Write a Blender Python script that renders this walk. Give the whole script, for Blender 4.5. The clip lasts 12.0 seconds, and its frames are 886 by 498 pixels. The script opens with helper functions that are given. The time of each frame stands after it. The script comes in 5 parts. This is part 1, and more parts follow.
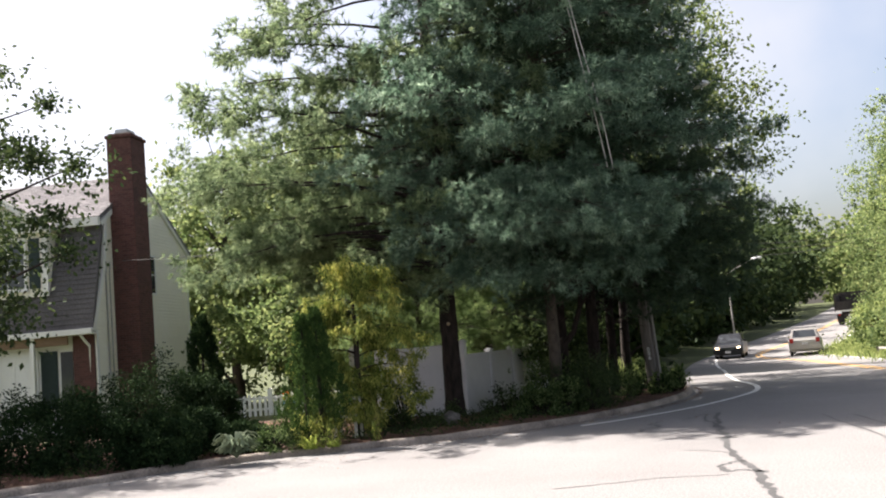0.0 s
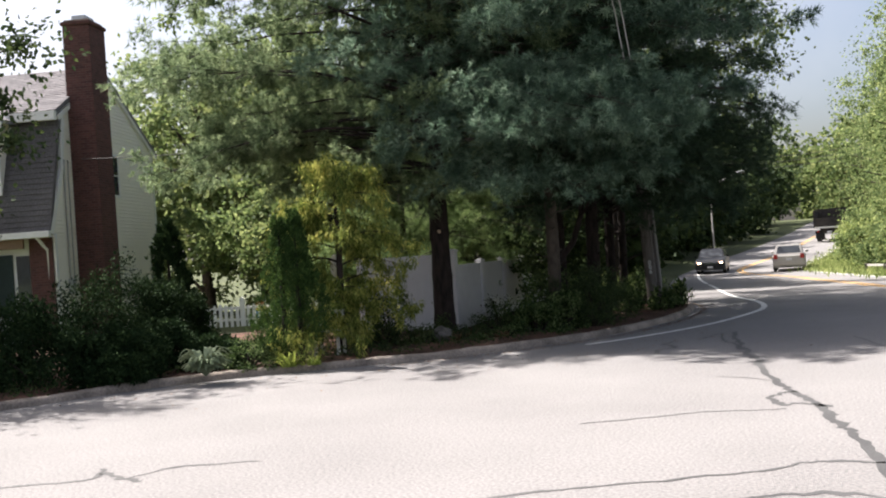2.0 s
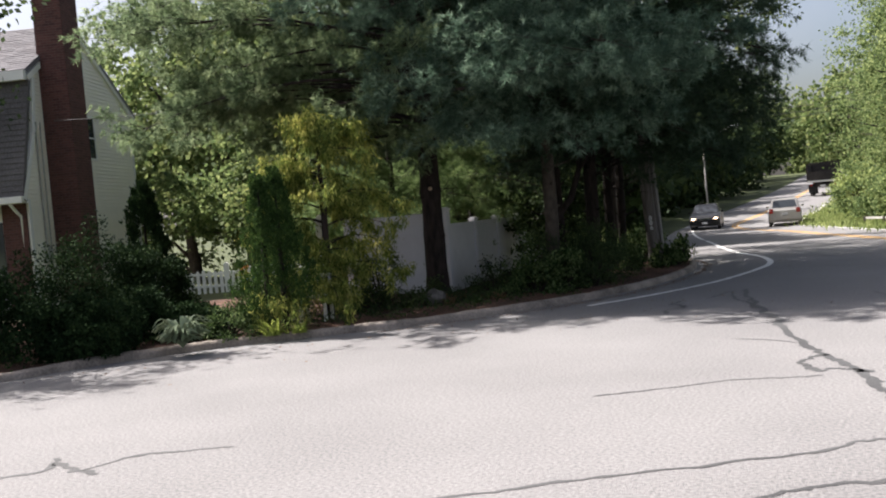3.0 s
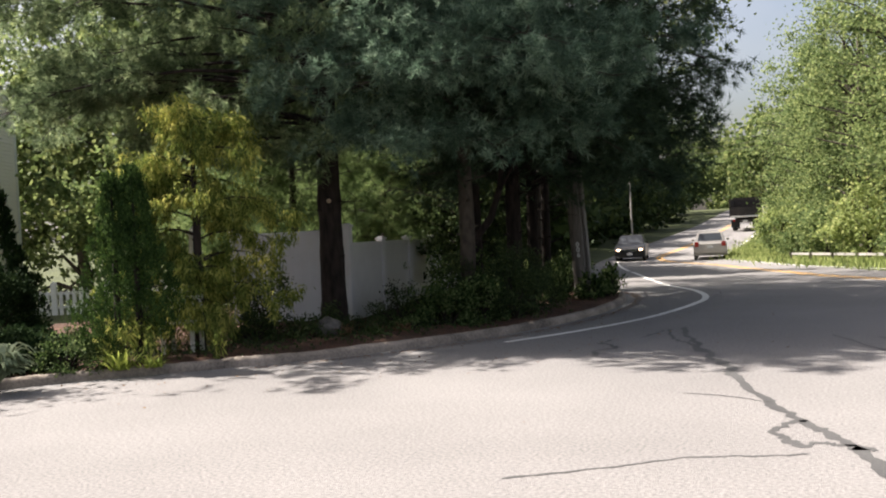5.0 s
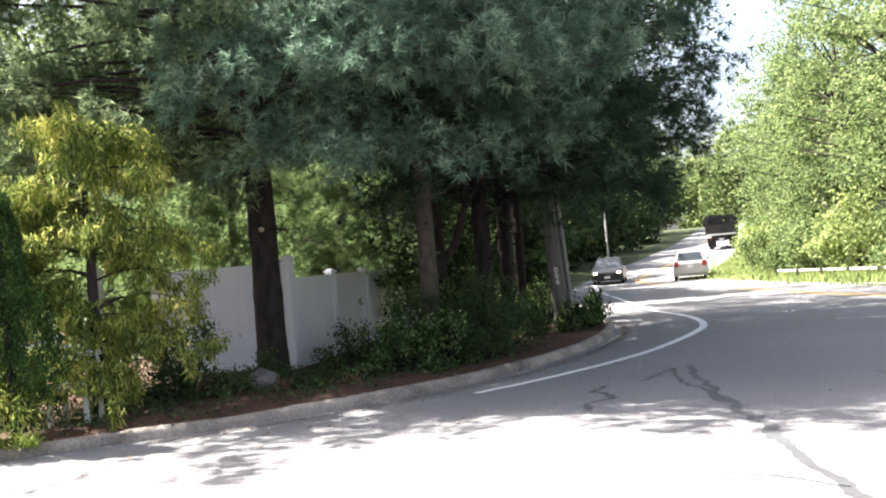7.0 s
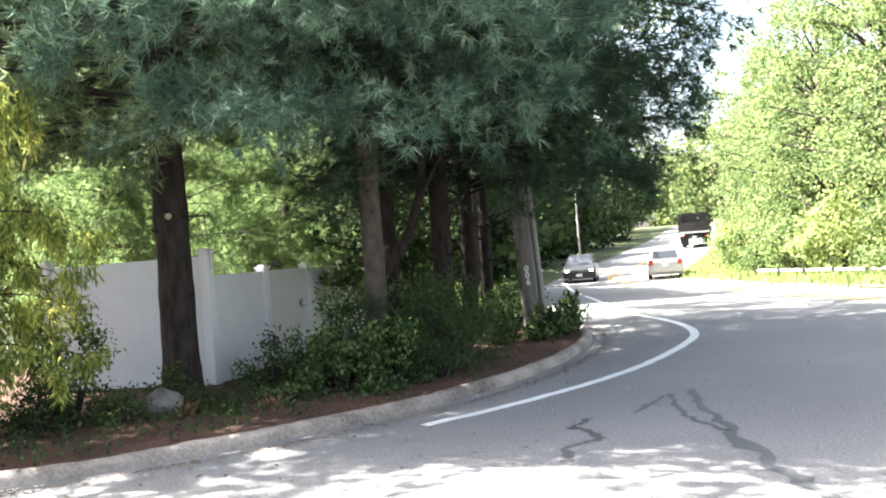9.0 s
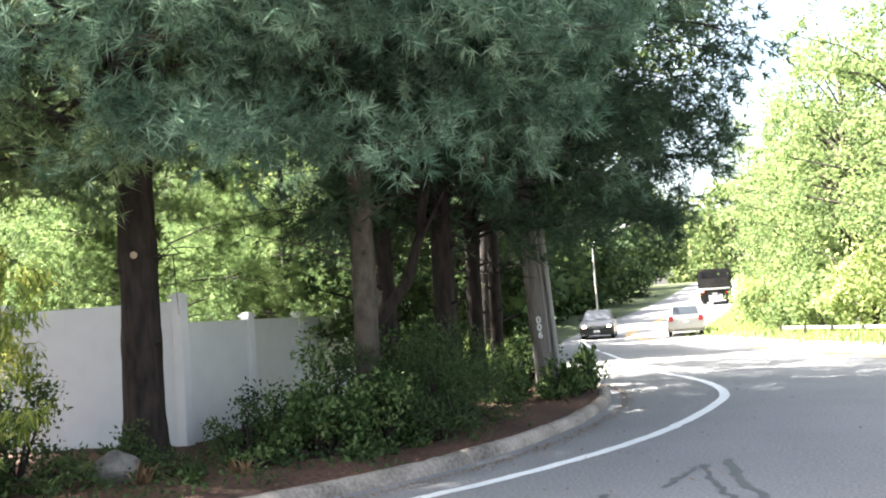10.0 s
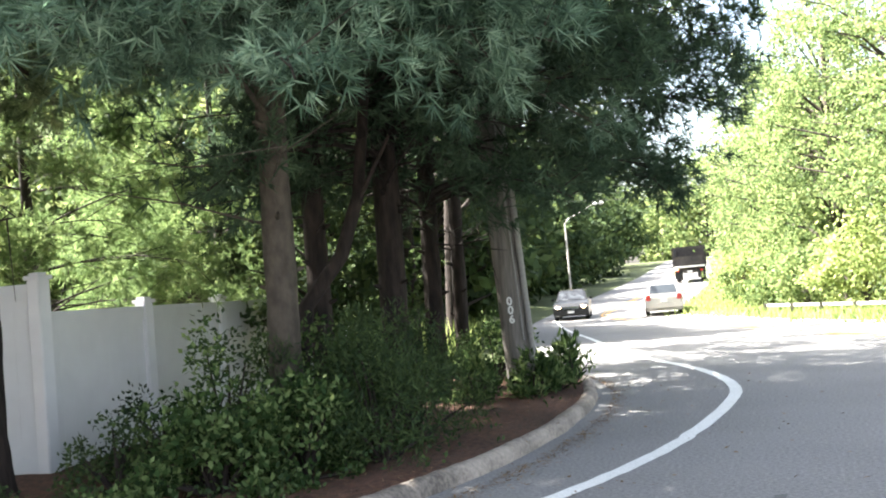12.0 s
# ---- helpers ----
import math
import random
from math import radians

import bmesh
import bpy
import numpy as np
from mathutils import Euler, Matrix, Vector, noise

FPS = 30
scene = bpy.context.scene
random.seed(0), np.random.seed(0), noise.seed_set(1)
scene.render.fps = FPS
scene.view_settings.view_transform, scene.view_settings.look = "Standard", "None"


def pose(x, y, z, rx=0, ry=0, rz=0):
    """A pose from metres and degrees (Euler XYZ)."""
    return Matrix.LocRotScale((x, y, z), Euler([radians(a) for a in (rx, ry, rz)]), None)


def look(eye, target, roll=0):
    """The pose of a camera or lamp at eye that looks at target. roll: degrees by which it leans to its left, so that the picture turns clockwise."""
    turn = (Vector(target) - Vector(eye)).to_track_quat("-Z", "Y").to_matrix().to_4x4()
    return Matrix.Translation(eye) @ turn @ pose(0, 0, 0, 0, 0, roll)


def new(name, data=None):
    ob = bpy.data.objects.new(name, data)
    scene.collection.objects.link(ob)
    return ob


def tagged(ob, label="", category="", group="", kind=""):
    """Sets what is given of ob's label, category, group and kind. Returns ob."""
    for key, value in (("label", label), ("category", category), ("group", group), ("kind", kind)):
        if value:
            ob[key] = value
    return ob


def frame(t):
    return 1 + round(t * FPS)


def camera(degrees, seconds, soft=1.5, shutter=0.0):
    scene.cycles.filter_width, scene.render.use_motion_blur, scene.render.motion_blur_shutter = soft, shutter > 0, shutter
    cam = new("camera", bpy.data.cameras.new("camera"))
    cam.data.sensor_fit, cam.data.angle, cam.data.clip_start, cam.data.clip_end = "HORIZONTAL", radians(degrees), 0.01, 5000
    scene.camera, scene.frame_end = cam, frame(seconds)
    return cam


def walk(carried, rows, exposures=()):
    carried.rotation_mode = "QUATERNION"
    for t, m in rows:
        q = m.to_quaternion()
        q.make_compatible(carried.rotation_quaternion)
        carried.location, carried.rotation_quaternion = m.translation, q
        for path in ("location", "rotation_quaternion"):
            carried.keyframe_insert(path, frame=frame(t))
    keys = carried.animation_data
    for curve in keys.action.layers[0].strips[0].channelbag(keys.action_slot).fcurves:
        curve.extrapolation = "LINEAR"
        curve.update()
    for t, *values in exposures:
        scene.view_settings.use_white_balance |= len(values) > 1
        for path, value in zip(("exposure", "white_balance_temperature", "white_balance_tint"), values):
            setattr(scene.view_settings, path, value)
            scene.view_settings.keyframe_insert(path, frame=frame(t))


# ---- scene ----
cam = camera(50.0, 12.0, soft=2.0)
PATH = [
    (0, (8.126, 1.607, 1.658), (7.091, 3.306, 1.862), -4.9),
    (0.5, (7.866, 1.705, 1.653), (6.77, 3.369, 1.824), -8.2),
    (1, (7.535, 2.05, 1.701), (6.446, 3.72, 1.858), -5.3),
    (1.5, (7.189, 2.517, 1.671), (6.187, 4.242, 1.808), -7.1),
    (2, (6.852, 2.966, 1.658), (5.85, 4.696, 1.672), -4.0),
    (2.5, (6.558, 3.331, 1.638), (5.573, 5.072, 1.606), -5.4),
    (3, (6.314, 3.813, 1.612), (5.325, 5.55, 1.543), -5.0),
    (3.5, (6.081, 4.308, 1.568), (5.175, 6.089, 1.483), -5.5),
    (3.7, (6.031, 4.522, 1.543), (5.167, 6.325, 1.459), -5.9),
    (5.3, (5.431, 6.288, 1.478), (4.582, 8.098, 1.456), -2.9),
    (5.5, (5.343, 6.502, 1.475), (4.488, 8.309, 1.429), -6.3),
    (6, (5.202, 7.049, 1.444), (4.362, 8.864, 1.486), -7.5),
    (6.5, (4.954, 7.58, 1.455), (4.152, 9.411, 1.49), -5.6),
    (7, (4.813, 8.176, 1.462), (4.019, 10.012, 1.492), -5.2),
    (7.5, (4.553, 8.809, 1.466), (3.809, 10.665, 1.468), -3.4),
    (7.7, (4.494, 8.961, 1.474), (3.783, 10.83, 1.486), -5.1),
    (9.3, (4.076, 10.679, 1.443), (3.323, 12.532, 1.46), -4.1),
    (9.5, (4.016, 10.919, 1.398), (3.259, 12.769, 1.46), -3.5),
    (10, (3.879, 11.487, 1.351), (3.118, 13.332, 1.486), -4.1),
    (10.5, (3.713, 12.077, 1.35), (2.952, 13.923, 1.455), -1.9),
    (11, (3.544, 12.659, 1.331), (2.815, 14.52, 1.383), -4.8),
    (11.5, (3.364, 13.216, 1.343), (2.658, 15.086, 1.409), -2.7),
    (12, (3.191, 13.782, 1.321), (2.482, 15.65, 1.414), -4.9),
]
walk(cam, [(t, look(eye, target, roll)) for t, eye, target, roll in PATH],
     [(0, 1.82, 6700, 14), (1.7, 1.9, 6700, 14), (2.25, 1.42, 6400, 14), (3.7, 1.4, 6400, 14), (5.3, 1.7, 6900, 14), (5.7, 2.5, 6450, 12), (7.7, 2.85, 6400, 12), (9.3, 3.6, 6450, 8), (12, 3.7, 6550, 8)])

# ---- world, sun, exposure ----
world = bpy.data.worlds.new("sky_world")
scene.world = world
world.use_nodes = True
wn = world.node_tree.nodes
sky = wn.new("ShaderNodeTexSky")
sky.sky_type = 'NISHITA'
sky.sun_disc = False
SUN_AZ, SUN_EL = radians(-89), radians(53)     # azimuth from +y towards +x, and height, of the sun
sky.sun_elevation = SUN_EL
sky.sun_rotation = SUN_AZ
sky.air_density, sky.dust_density, sky.ozone_density = 1.0, 5.0, 0.6
wl = world.node_tree.links
wtc = wn.new("ShaderNodeTexCoord")
cloud = wn.new("ShaderNodeTexNoise")
cloud.inputs["Scale"].default_value, cloud.inputs["Detail"].default_value = 2.4, 6
wl.new(wtc.outputs["Generated"], cloud.inputs["Vector"])
cover = wn.new("ShaderNodeMapRange")
cover.inputs[1].default_value, cover.inputs[2].default_value = 0.4, 0.66
cover.inputs[4].default_value = 0.7
wl.new(cloud.outputs[0], cover.inputs[0])
wmix = wn.new("ShaderNodeMix")
wmix.data_type = 'RGBA'
wl.new(cover.outputs[0], wmix.inputs[0])
wl.new(sky.outputs[0], wmix.inputs[6])
wmix.inputs[7].default_value = (4.2, 4.25, 4.4, 1)      # thin sunlit cloud
wl.new(wmix.outputs[2], wn["Background"].inputs[0])
wn["Background"].inputs[1].default_value = 0.07
sun_data = bpy.data.lights.new("sun", 'SUN')
sun_data.energy = 5.0
sun_data.angle = radians(0.53)
sun_data.color = (1.0, 0.955, 0.89)
sun = new("sun", sun_data)
SUN_DIR = Vector((math.sin(SUN_AZ) * math.cos(SUN_EL), math.cos(SUN_AZ) * math.cos(SUN_EL), math.sin(SUN_EL)))
sun.matrix_world = look(SUN_DIR * 60, (0, 0, 0))


# ---- materials ----
def mat(name, c1, c2, scale=8.0, rough=0.8, metal=0.0, bump=0.0, bscale=60.0, fine=0.35, spec=0.3, big=0.6, stretch=(1, 1, 1), vary=0.0):
    """A surface of two colours mixed by large patches and fine grain, with relief; vary: difference from piece to piece."""
    m = bpy.data.materials.new(name)
    m.use_nodes = True
    nt = m.node_tree
    n, l = nt.nodes, nt.links
    b = n["Principled BSDF"]
    geo = n.new("ShaderNodeNewGeometry")
    mp = n.new("ShaderNodeMapping")
    mp.inputs["Scale"].default_value = stretch
    l.new(geo.outputs["Position"], mp.inputs[0])
    n1, n2 = n.new("ShaderNodeTexNoise"), n.new("ShaderNodeTexNoise")
    n1.inputs["Scale"].default_value, n2.inputs["Scale"].default_value = big, scale
    n1.inputs["Detail"].default_value, n2.inputs["Detail"].default_value = 5, 6
    for t in (n1, n2):
        l.new(mp.outputs[0], t.inputs["Vector"])
    mx = n.new("ShaderNodeMix")
    mx.inputs[0].default_value = fine
    l.new(n1.outputs[0], mx.inputs[2])
    l.new(n2.outputs[0], mx.inputs[3])
    rg = n.new("ShaderNodeMapRange")
    rg.inputs[1].default_value, rg.inputs[2].default_value = 0.33, 0.67
    l.new(mx.outputs[0], rg.inputs[0])
    src = rg.outputs[0]
    if vary:
        oi = n.new("ShaderNodeObjectInfo")
        mv = n.new("ShaderNodeMath")
        mv.operation = 'MULTIPLY_ADD'
        l.new(oi.outputs["Random"], mv.inputs[0])
        mv.inputs[1].default_value = vary
        l.new(src, mv.inputs[2])
        src = mv.outputs[0]
    cm = n.new("ShaderNodeMix")
    cm.data_type = 'RGBA'
    l.new(src, cm.inputs[0])
    cm.inputs[6].default_value, cm.inputs[7].default_value = (*c1, 1), (*c2, 1)
    l.new(cm.outputs[2], b.inputs["Base Color"])
    b.inputs["Roughness"].default_value = rough
    b.inputs["Metallic"].default_value = metal
    b.inputs["Specular IOR Level"].default_value = spec
    if bump:
        n3 = n.new("ShaderNodeTexNoise")
        n3.inputs["Scale"].default_value, n3.inputs["Detail"].default_value = bscale, 4
        l.new(mp.outputs[0], n3.inputs["Vector"])
        bp = n.new("ShaderNodeBump")
        bp.inputs["Strength"].default_value = bump
        bp.inputs["Distance"].default_value = 0.02
        l.new(n3.outputs[0], bp.inputs["Height"])
        l.new(bp.outputs[0], b.inputs["Normal"])
    return m


def leaf_mat(name, c1, c2, c3, trans=0.35, rough=0.7, spec=0.12, patch=0.7, mixed=0.45):
    """Foliage: each leaf takes its own green between three; light passes through the blade."""
    m = bpy.data.materials.new(name)
    m.use_nodes = True
    nt = m.node_tree
    n, l = nt.nodes, nt.links
    b = n["Principled BSDF"]
    geo = n.new("ShaderNodeNewGeometry")
    ramp = n.new("ShaderNodeValToRGB")
    ramp.color_ramp.elements[0].color, ramp.color_ramp.elements[1].color = (*c1, 1), (*c3, 1)
    ramp.color_ramp.elements[0].position, ramp.color_ramp.elements[1].position = 0.22, 0.78
    e = ramp.color_ramp.elements.new(0.5)
    e.color = (*c2, 1)
    no = n.new("ShaderNodeTexNoise")
    no.inputs["Scale"].default_value = patch
    l.new(geo.outputs["Position"], no.inputs["Vector"])
    mx = n.new("ShaderNodeMix")
    mx.inputs[0].default_value = mixed
    l.new(geo.outputs["Random Per Island"], mx.inputs[2])
    l.new(no.outputs[0], mx.inputs[3])
    l.new(mx.outputs[0], ramp.inputs[0])
    l.new(ramp.outputs[0], b.inputs["Base Color"])
    b.inputs["Roughness"].default_value = rough
    b.inputs["Specular IOR Level"].default_value = spec
    tr = n.new("ShaderNodeBsdfTranslucent")
    hs = n.new("ShaderNodeHueSaturation")
    hs.inputs["Hue"].default_value = 0.485
    hs.inputs["Saturation"].default_value = 1.0
    hs.inputs["Value"].default_value = 1.5
    l.new(ramp.outputs[0], hs.inputs["Color"])
    l.new(hs.outputs[0], tr.inputs[0])
    ms = n.new("ShaderNodeMixShader")
    ms.inputs[0].default_value = trans
    l.new(b.outputs[0], ms.inputs[1])
    l.new(tr.outputs[0], ms.inputs[2])
    l.new(ms.outputs[0], n["Material Output"].inputs[0])
    return m


def glow_mat(name, c, strength):
    m = mat(name, c, c, rough=0.3)
    b = m.node_tree.nodes["Principled BSDF"]
    b.inputs["Emission Color"].default_value = (*c, 1)
    b.inputs["Emission Strength"].default_value = strength
    return m


def glass_mat(name, tint=(0.03, 0.035, 0.04)):
    m = mat(name, tint, tuple(v * 1.6 for v in tint), rough=0.06, spec=0.8, big=0.3)
    return m


M_ASPHALT = mat("worn_asphalt", (0.115, 0.112, 0.112), (0.245, 0.238, 0.235), scale=38, rough=0.9, bump=0.6, bscale=80, fine=0.74, big=0.4)
M_TAR = mat("tar_seal", (0.042, 0.042, 0.043), (0.09, 0.09, 0.09), scale=40, rough=0.65, bump=0.2)
M_WHITE_LINE = mat("white_road_paint", (0.5, 0.5, 0.48), (0.78, 0.78, 0.76), scale=60, rough=0.75, bump=0.2, bscale=200, fine=0.7)
M_YELLOW_LINE = mat("yellow_road_paint", (0.5, 0.27, 0.06), (0.72, 0.4, 0.08), scale=60, rough=0.75, bump=0.2, fine=0.7)
M_KERB = mat("weathered_kerb", (0.1, 0.086, 0.074), (0.38, 0.325, 0.275), scale=30, rough=0.95, bump=0.6, bscale=70, fine=0.4, big=2.2)
M_MULCH = mat("needle_mulch", (0.022, 0.016, 0.012), (0.13, 0.062, 0.04), scale=22, rough=0.95, bump=0.9, bscale=70, fine=0.65, big=1.1)
M_GRASS = mat("rough_grass", (0.03, 0.04, 0.016), (0.075, 0.09, 0.032), scale=9, rough=0.9, bump=0.8, bscale=40, fine=0.5, big=0.25)
M_BARK = mat("pine_bark", (0.007, 0.0053, 0.0047), (0.04, 0.029, 0.0245), scale=14, rough=0.95, bump=1.0, bscale=26, fine=0.7, stretch=(1, 1, 0.28))
M_BARK_GREY = mat("grey_bark", (0.022, 0.018, 0.015), (0.085, 0.07, 0.056), scale=12, rough=0.95, bump=0.9, bscale=30, fine=0.6, stretch=(1, 1, 0.6))
M_POLE = mat("weathered_pole", (0.1, 0.09, 0.08), (0.24, 0.22, 0.2), scale=30, rough=0.9, bump=0.5, bscale=60, stretch=(1, 1, 0.08), fine=0.6)
M_GALV = mat("galvanised_steel", (0.35, 0.36, 0.37), (0.5, 0.51, 0.52), rough=0.5, metal=0.7)
M_VINYL = mat("white_vinyl", (0.58, 0.58, 0.595), (0.69, 0.69, 0.705), scale=5, rough=0.45, spec=0.4, big=0.8)
M_WHITE = mat("white_paint", (0.7, 0.69, 0.66), (0.8, 0.79, 0.76), scale=10, rough=0.6)
M_SIDING = mat("cream_siding", (0.78, 0.74, 0.65), (0.86, 0.82, 0.73), scale=6, rough=0.7, big=0.5, vary=0.2)
M_SHINGLE = mat("grey_shingles", (0.115, 0.11, 0.118), (0.2, 0.192, 0.2), scale=20, rough=0.95, bump=0.4, fine=0.6, vary=0.5)
# the grey shingles again, darkened to carry shade on the lower front slope
M_SHINGLE_SHADE = mat("shaded_shingles", (0.06, 0.056, 0.056), (0.15, 0.14, 0.14), scale=20, rough=0.95, bump=0.4, fine=0.6, vary=0.5)
M_SHUTTER = mat("dark_green_shutter", (0.02, 0.035, 0.035), (0.035, 0.055, 0.05), rough=0.6)
M_BEAM = mat("brown_stained_wood", (0.16, 0.1, 0.06), (0.28, 0.19, 0.12), scale=18, rough=0.7, stretch=(0.2, 1, 1))
M_GLASS = glass_mat("dark_window_glass")
M_ROCK = mat("grey_fieldstone", (0.06, 0.056, 0.052), (0.19, 0.175, 0.16), scale=14, rough=0.92, bump=0.8, bscale=24, fine=0.5, big=3)
M_RUBBER = mat("tyre_rubber", (0.015, 0.015, 0.015), (0.03, 0.03, 0.03), rough=0.85)
M_RIM = mat("alloy_rim", (0.45, 0.45, 0.46), (0.6, 0.6, 0.6), rough=0.35, metal=0.8)
M_CHROME = mat("chrome", (0.6, 0.6, 0.62), (0.7, 0.7, 0.72), rough=0.15, metal=1.0)
M_SILVER = mat("silver_car_paint", (0.42, 0.4, 0.37), (0.48, 0.46, 0.42), rough=0.3, metal=0.4, spec=0.6)
M_BLACKCAR = mat("black_car_paint", (0.015, 0.014, 0.015), (0.03, 0.03, 0.03), rough=0.3, metal=0.2, spec=0.6)
M_TRUCK = mat("truck_dark_steel", (0.03, 0.028, 0.028), (0.075, 0.065, 0.06), scale=5, rough=0.7, metal=0.2, bump=0.2)
M_REDLAMP = mat("red_lamp_lens", (0.35, 0.015, 0.01), (0.5, 0.03, 0.02), rough=0.25, spec=0.6)
M_HEADLAMP = glow_mat("lit_headlamp", (1.0, 0.74, 0.5), 2.2)
M_PLATE = mat("number_plate", (0.6, 0.6, 0.6), (0.7, 0.7, 0.7), rough=0.5)
M_NUMBER = mat("white_number_tag", (0.6, 0.6, 0.58), (0.75, 0.75, 0.72), rough=0.6)
M_SIGNGREY = mat("grey_sign_back", (0.4, 0.42, 0.44), (0.5, 0.52, 0.54), rough=0.5, metal=0.5)
M_STRAND = mat("grey_strand", (0.3, 0.29, 0.27), (0.42, 0.4, 0.38), rough=0.7)
M_WIRE = mat("black_cable", (0.02, 0.02, 0.02), (0.04, 0.04, 0.04), rough=0.7)

# needle tones carry light: darkened for the shaded clump, lightened for lit front pines
L_PINE_SHADED = leaf_mat("shaded_pine_needles", (0.016, 0.03, 0.018), (0.04, 0.068, 0.04), (0.1, 0.15, 0.085), trans=0.28, patch=2.4, mixed=0.78)
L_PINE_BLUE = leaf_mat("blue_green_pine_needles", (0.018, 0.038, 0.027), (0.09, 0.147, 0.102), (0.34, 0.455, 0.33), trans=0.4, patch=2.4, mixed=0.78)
L_PINE_MID = leaf_mat("sunlit_pine_needles", (0.022, 0.042, 0.022), (0.12, 0.175, 0.09), (0.4, 0.48, 0.27), trans=0.42, patch=2.4, mixed=0.78)
L_PINE_LT = leaf_mat("pale_pine_needles", (0.045, 0.085, 0.035), (0.12, 0.185, 0.07), (0.25, 0.32, 0.135), trans=0.42, patch=2.4, mixed=0.78)
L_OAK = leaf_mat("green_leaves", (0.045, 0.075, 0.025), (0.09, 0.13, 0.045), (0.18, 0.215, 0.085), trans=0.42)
# these two greens carry light: brighter on sunlit trees, darker on shaded growth
L_BRIGHT = leaf_mat("sunlit_bright_leaves", (0.04, 0.07, 0.028), (0.11, 0.16, 0.058), (0.24, 0.29, 0.12), trans=0.46, patch=0.9, mixed=0.55)
L_DARK = leaf_mat("shaded_dark_leaves", (0.022, 0.04, 0.018), (0.04, 0.065, 0.025), (0.07, 0.1, 0.035), trans=0.3)
L_YEW = leaf_mat("yew_leaves", (0.006, 0.014, 0.006), (0.013, 0.028, 0.011), (0.04, 0.07, 0.025), trans=0.12, rough=0.85, spec=0.05, patch=3.0, mixed=0.7)
L_CEDAR = leaf_mat("cedar_sprays", (0.012, 0.03, 0.009), (0.026, 0.058, 0.014), (0.07, 0.125, 0.03), trans=0.25, patch=4.0, mixed=0.5)
L_GOLD = leaf_mat("golden_sprays", (0.025, 0.05, 0.014), (0.15, 0.2, 0.045), (0.62, 0.6, 0.17), trans=0.42, patch=2.6, mixed=0.65)
L_SHRUB = leaf_mat("shrub_leaves", (0.014, 0.03, 0.01), (0.04, 0.075, 0.022), (0.15, 0.2, 0.08), trans=0.35, patch=3.0)
L_GRASS = leaf_mat("grass_blades", (0.1, 0.14, 0.05), (0.19, 0.25, 0.08), (0.32, 0.36, 0.15), trans=0.45)
L_HOSTA = leaf_mat("hosta_leaf", (0.035, 0.08, 0.03), (0.15, 0.21, 0.11), (0.55, 0.58, 0.44), trans=0.22, mixed=0.2)
L_LILY = leaf_mat("daylily_leaf", (0.1, 0.16, 0.03), (0.19, 0.26, 0.05), (0.3, 0.34, 0.09), trans=0.4)
L_DRY = leaf_mat("dry_twigs", (0.1, 0.06, 0.03), (0.16, 0.1, 0.055), (0.24, 0.16, 0.09), trans=0.1)


# ---- helpers of this scene ----
def ground_z(x, y):
    """Height of the road and land: level at the junction, a dip beyond it, then a long rise."""
    ys = (-400, 27, 35, 45, 58, 66, 82, 110, 150, 185, 220, 400)
    zs = (0, 0, -0.18, -0.42, -0.6, -0.55, -0.05, 1.1, 3.0, 3.8, 3.6, 3.0)
    return float(np.interp(y, ys, zs))


def np_mesh(name, verts, faces, smooth=False):
    """A mesh from arrays of equal-sided faces."""
    verts, faces = np.asarray(verts, np.float32), np.asarray(faces, np.int32)
    me = bpy.data.meshes.new(name)
    k = faces.shape[1]
    me.vertices.add(len(verts))
    me.vertices.foreach_set("co", verts.ravel())
    me.loops.add(faces.size)
    me.loops.foreach_set("vertex_index", faces.ravel())
    me.polygons.add(len(faces))
    me.polygons.foreach_set("loop_start", np.arange(0, faces.size, k, dtype=np.int32))
    if smooth:
        me.polygons.foreach_set("use_smooth", np.ones(len(faces), bool))
    me.update(calc_edges=True)
    return me


def put(name, me, material, parent=None, label=""):
    ob = new(name, me)
    if material:
        me.materials.clear()
        me.materials.append(material)
    if parent:
        ob.parent = parent
    if label:
        tagged(ob, label)
    return ob


def part(name, bm, material, parent, label="", smooth=False):
    """Links a bmesh as one mesh object under a thing."""
    me = bpy.data.meshes.new(name)
    if smooth:
        for f in bm.faces:
            f.smooth = True
    bm.to_mesh(me)
    bm.free()
    return put(name, me, material, parent, label)


def empty(name, x, y, z, label, category, group="", rz=0.0, kind=""):
    ob = new(name)
    ob.empty_display_size = 0.2
    ob.matrix_world = pose(x, y, z, 0, 0, rz)
    return tagged(ob, label, category, group, kind)


def box_bm(x0, y0, z0, x1, y1, z1, bevel=0.0, bm=None, m=None):
    bm = bm or bmesh.new()
    r = bmesh.ops.create_cube(bm, size=1.0)
    mt = Matrix.Translation(((x0 + x1) / 2, (y0 + y1) / 2, (z0 + z1) / 2)) @ Matrix.Diagonal((x1 - x0, y1 - y0, z1 - z0, 1))
    if m is not None:
        mt = m @ mt
    bmesh.ops.transform(bm, matrix=mt, verts=r["verts"])
    if bevel:
        es = {e for v in r["verts"] for e in v.link_edges}
        bmesh.ops.bevel(bm, geom=list(es), offset=bevel, segments=2, affect='EDGES')
    return bm


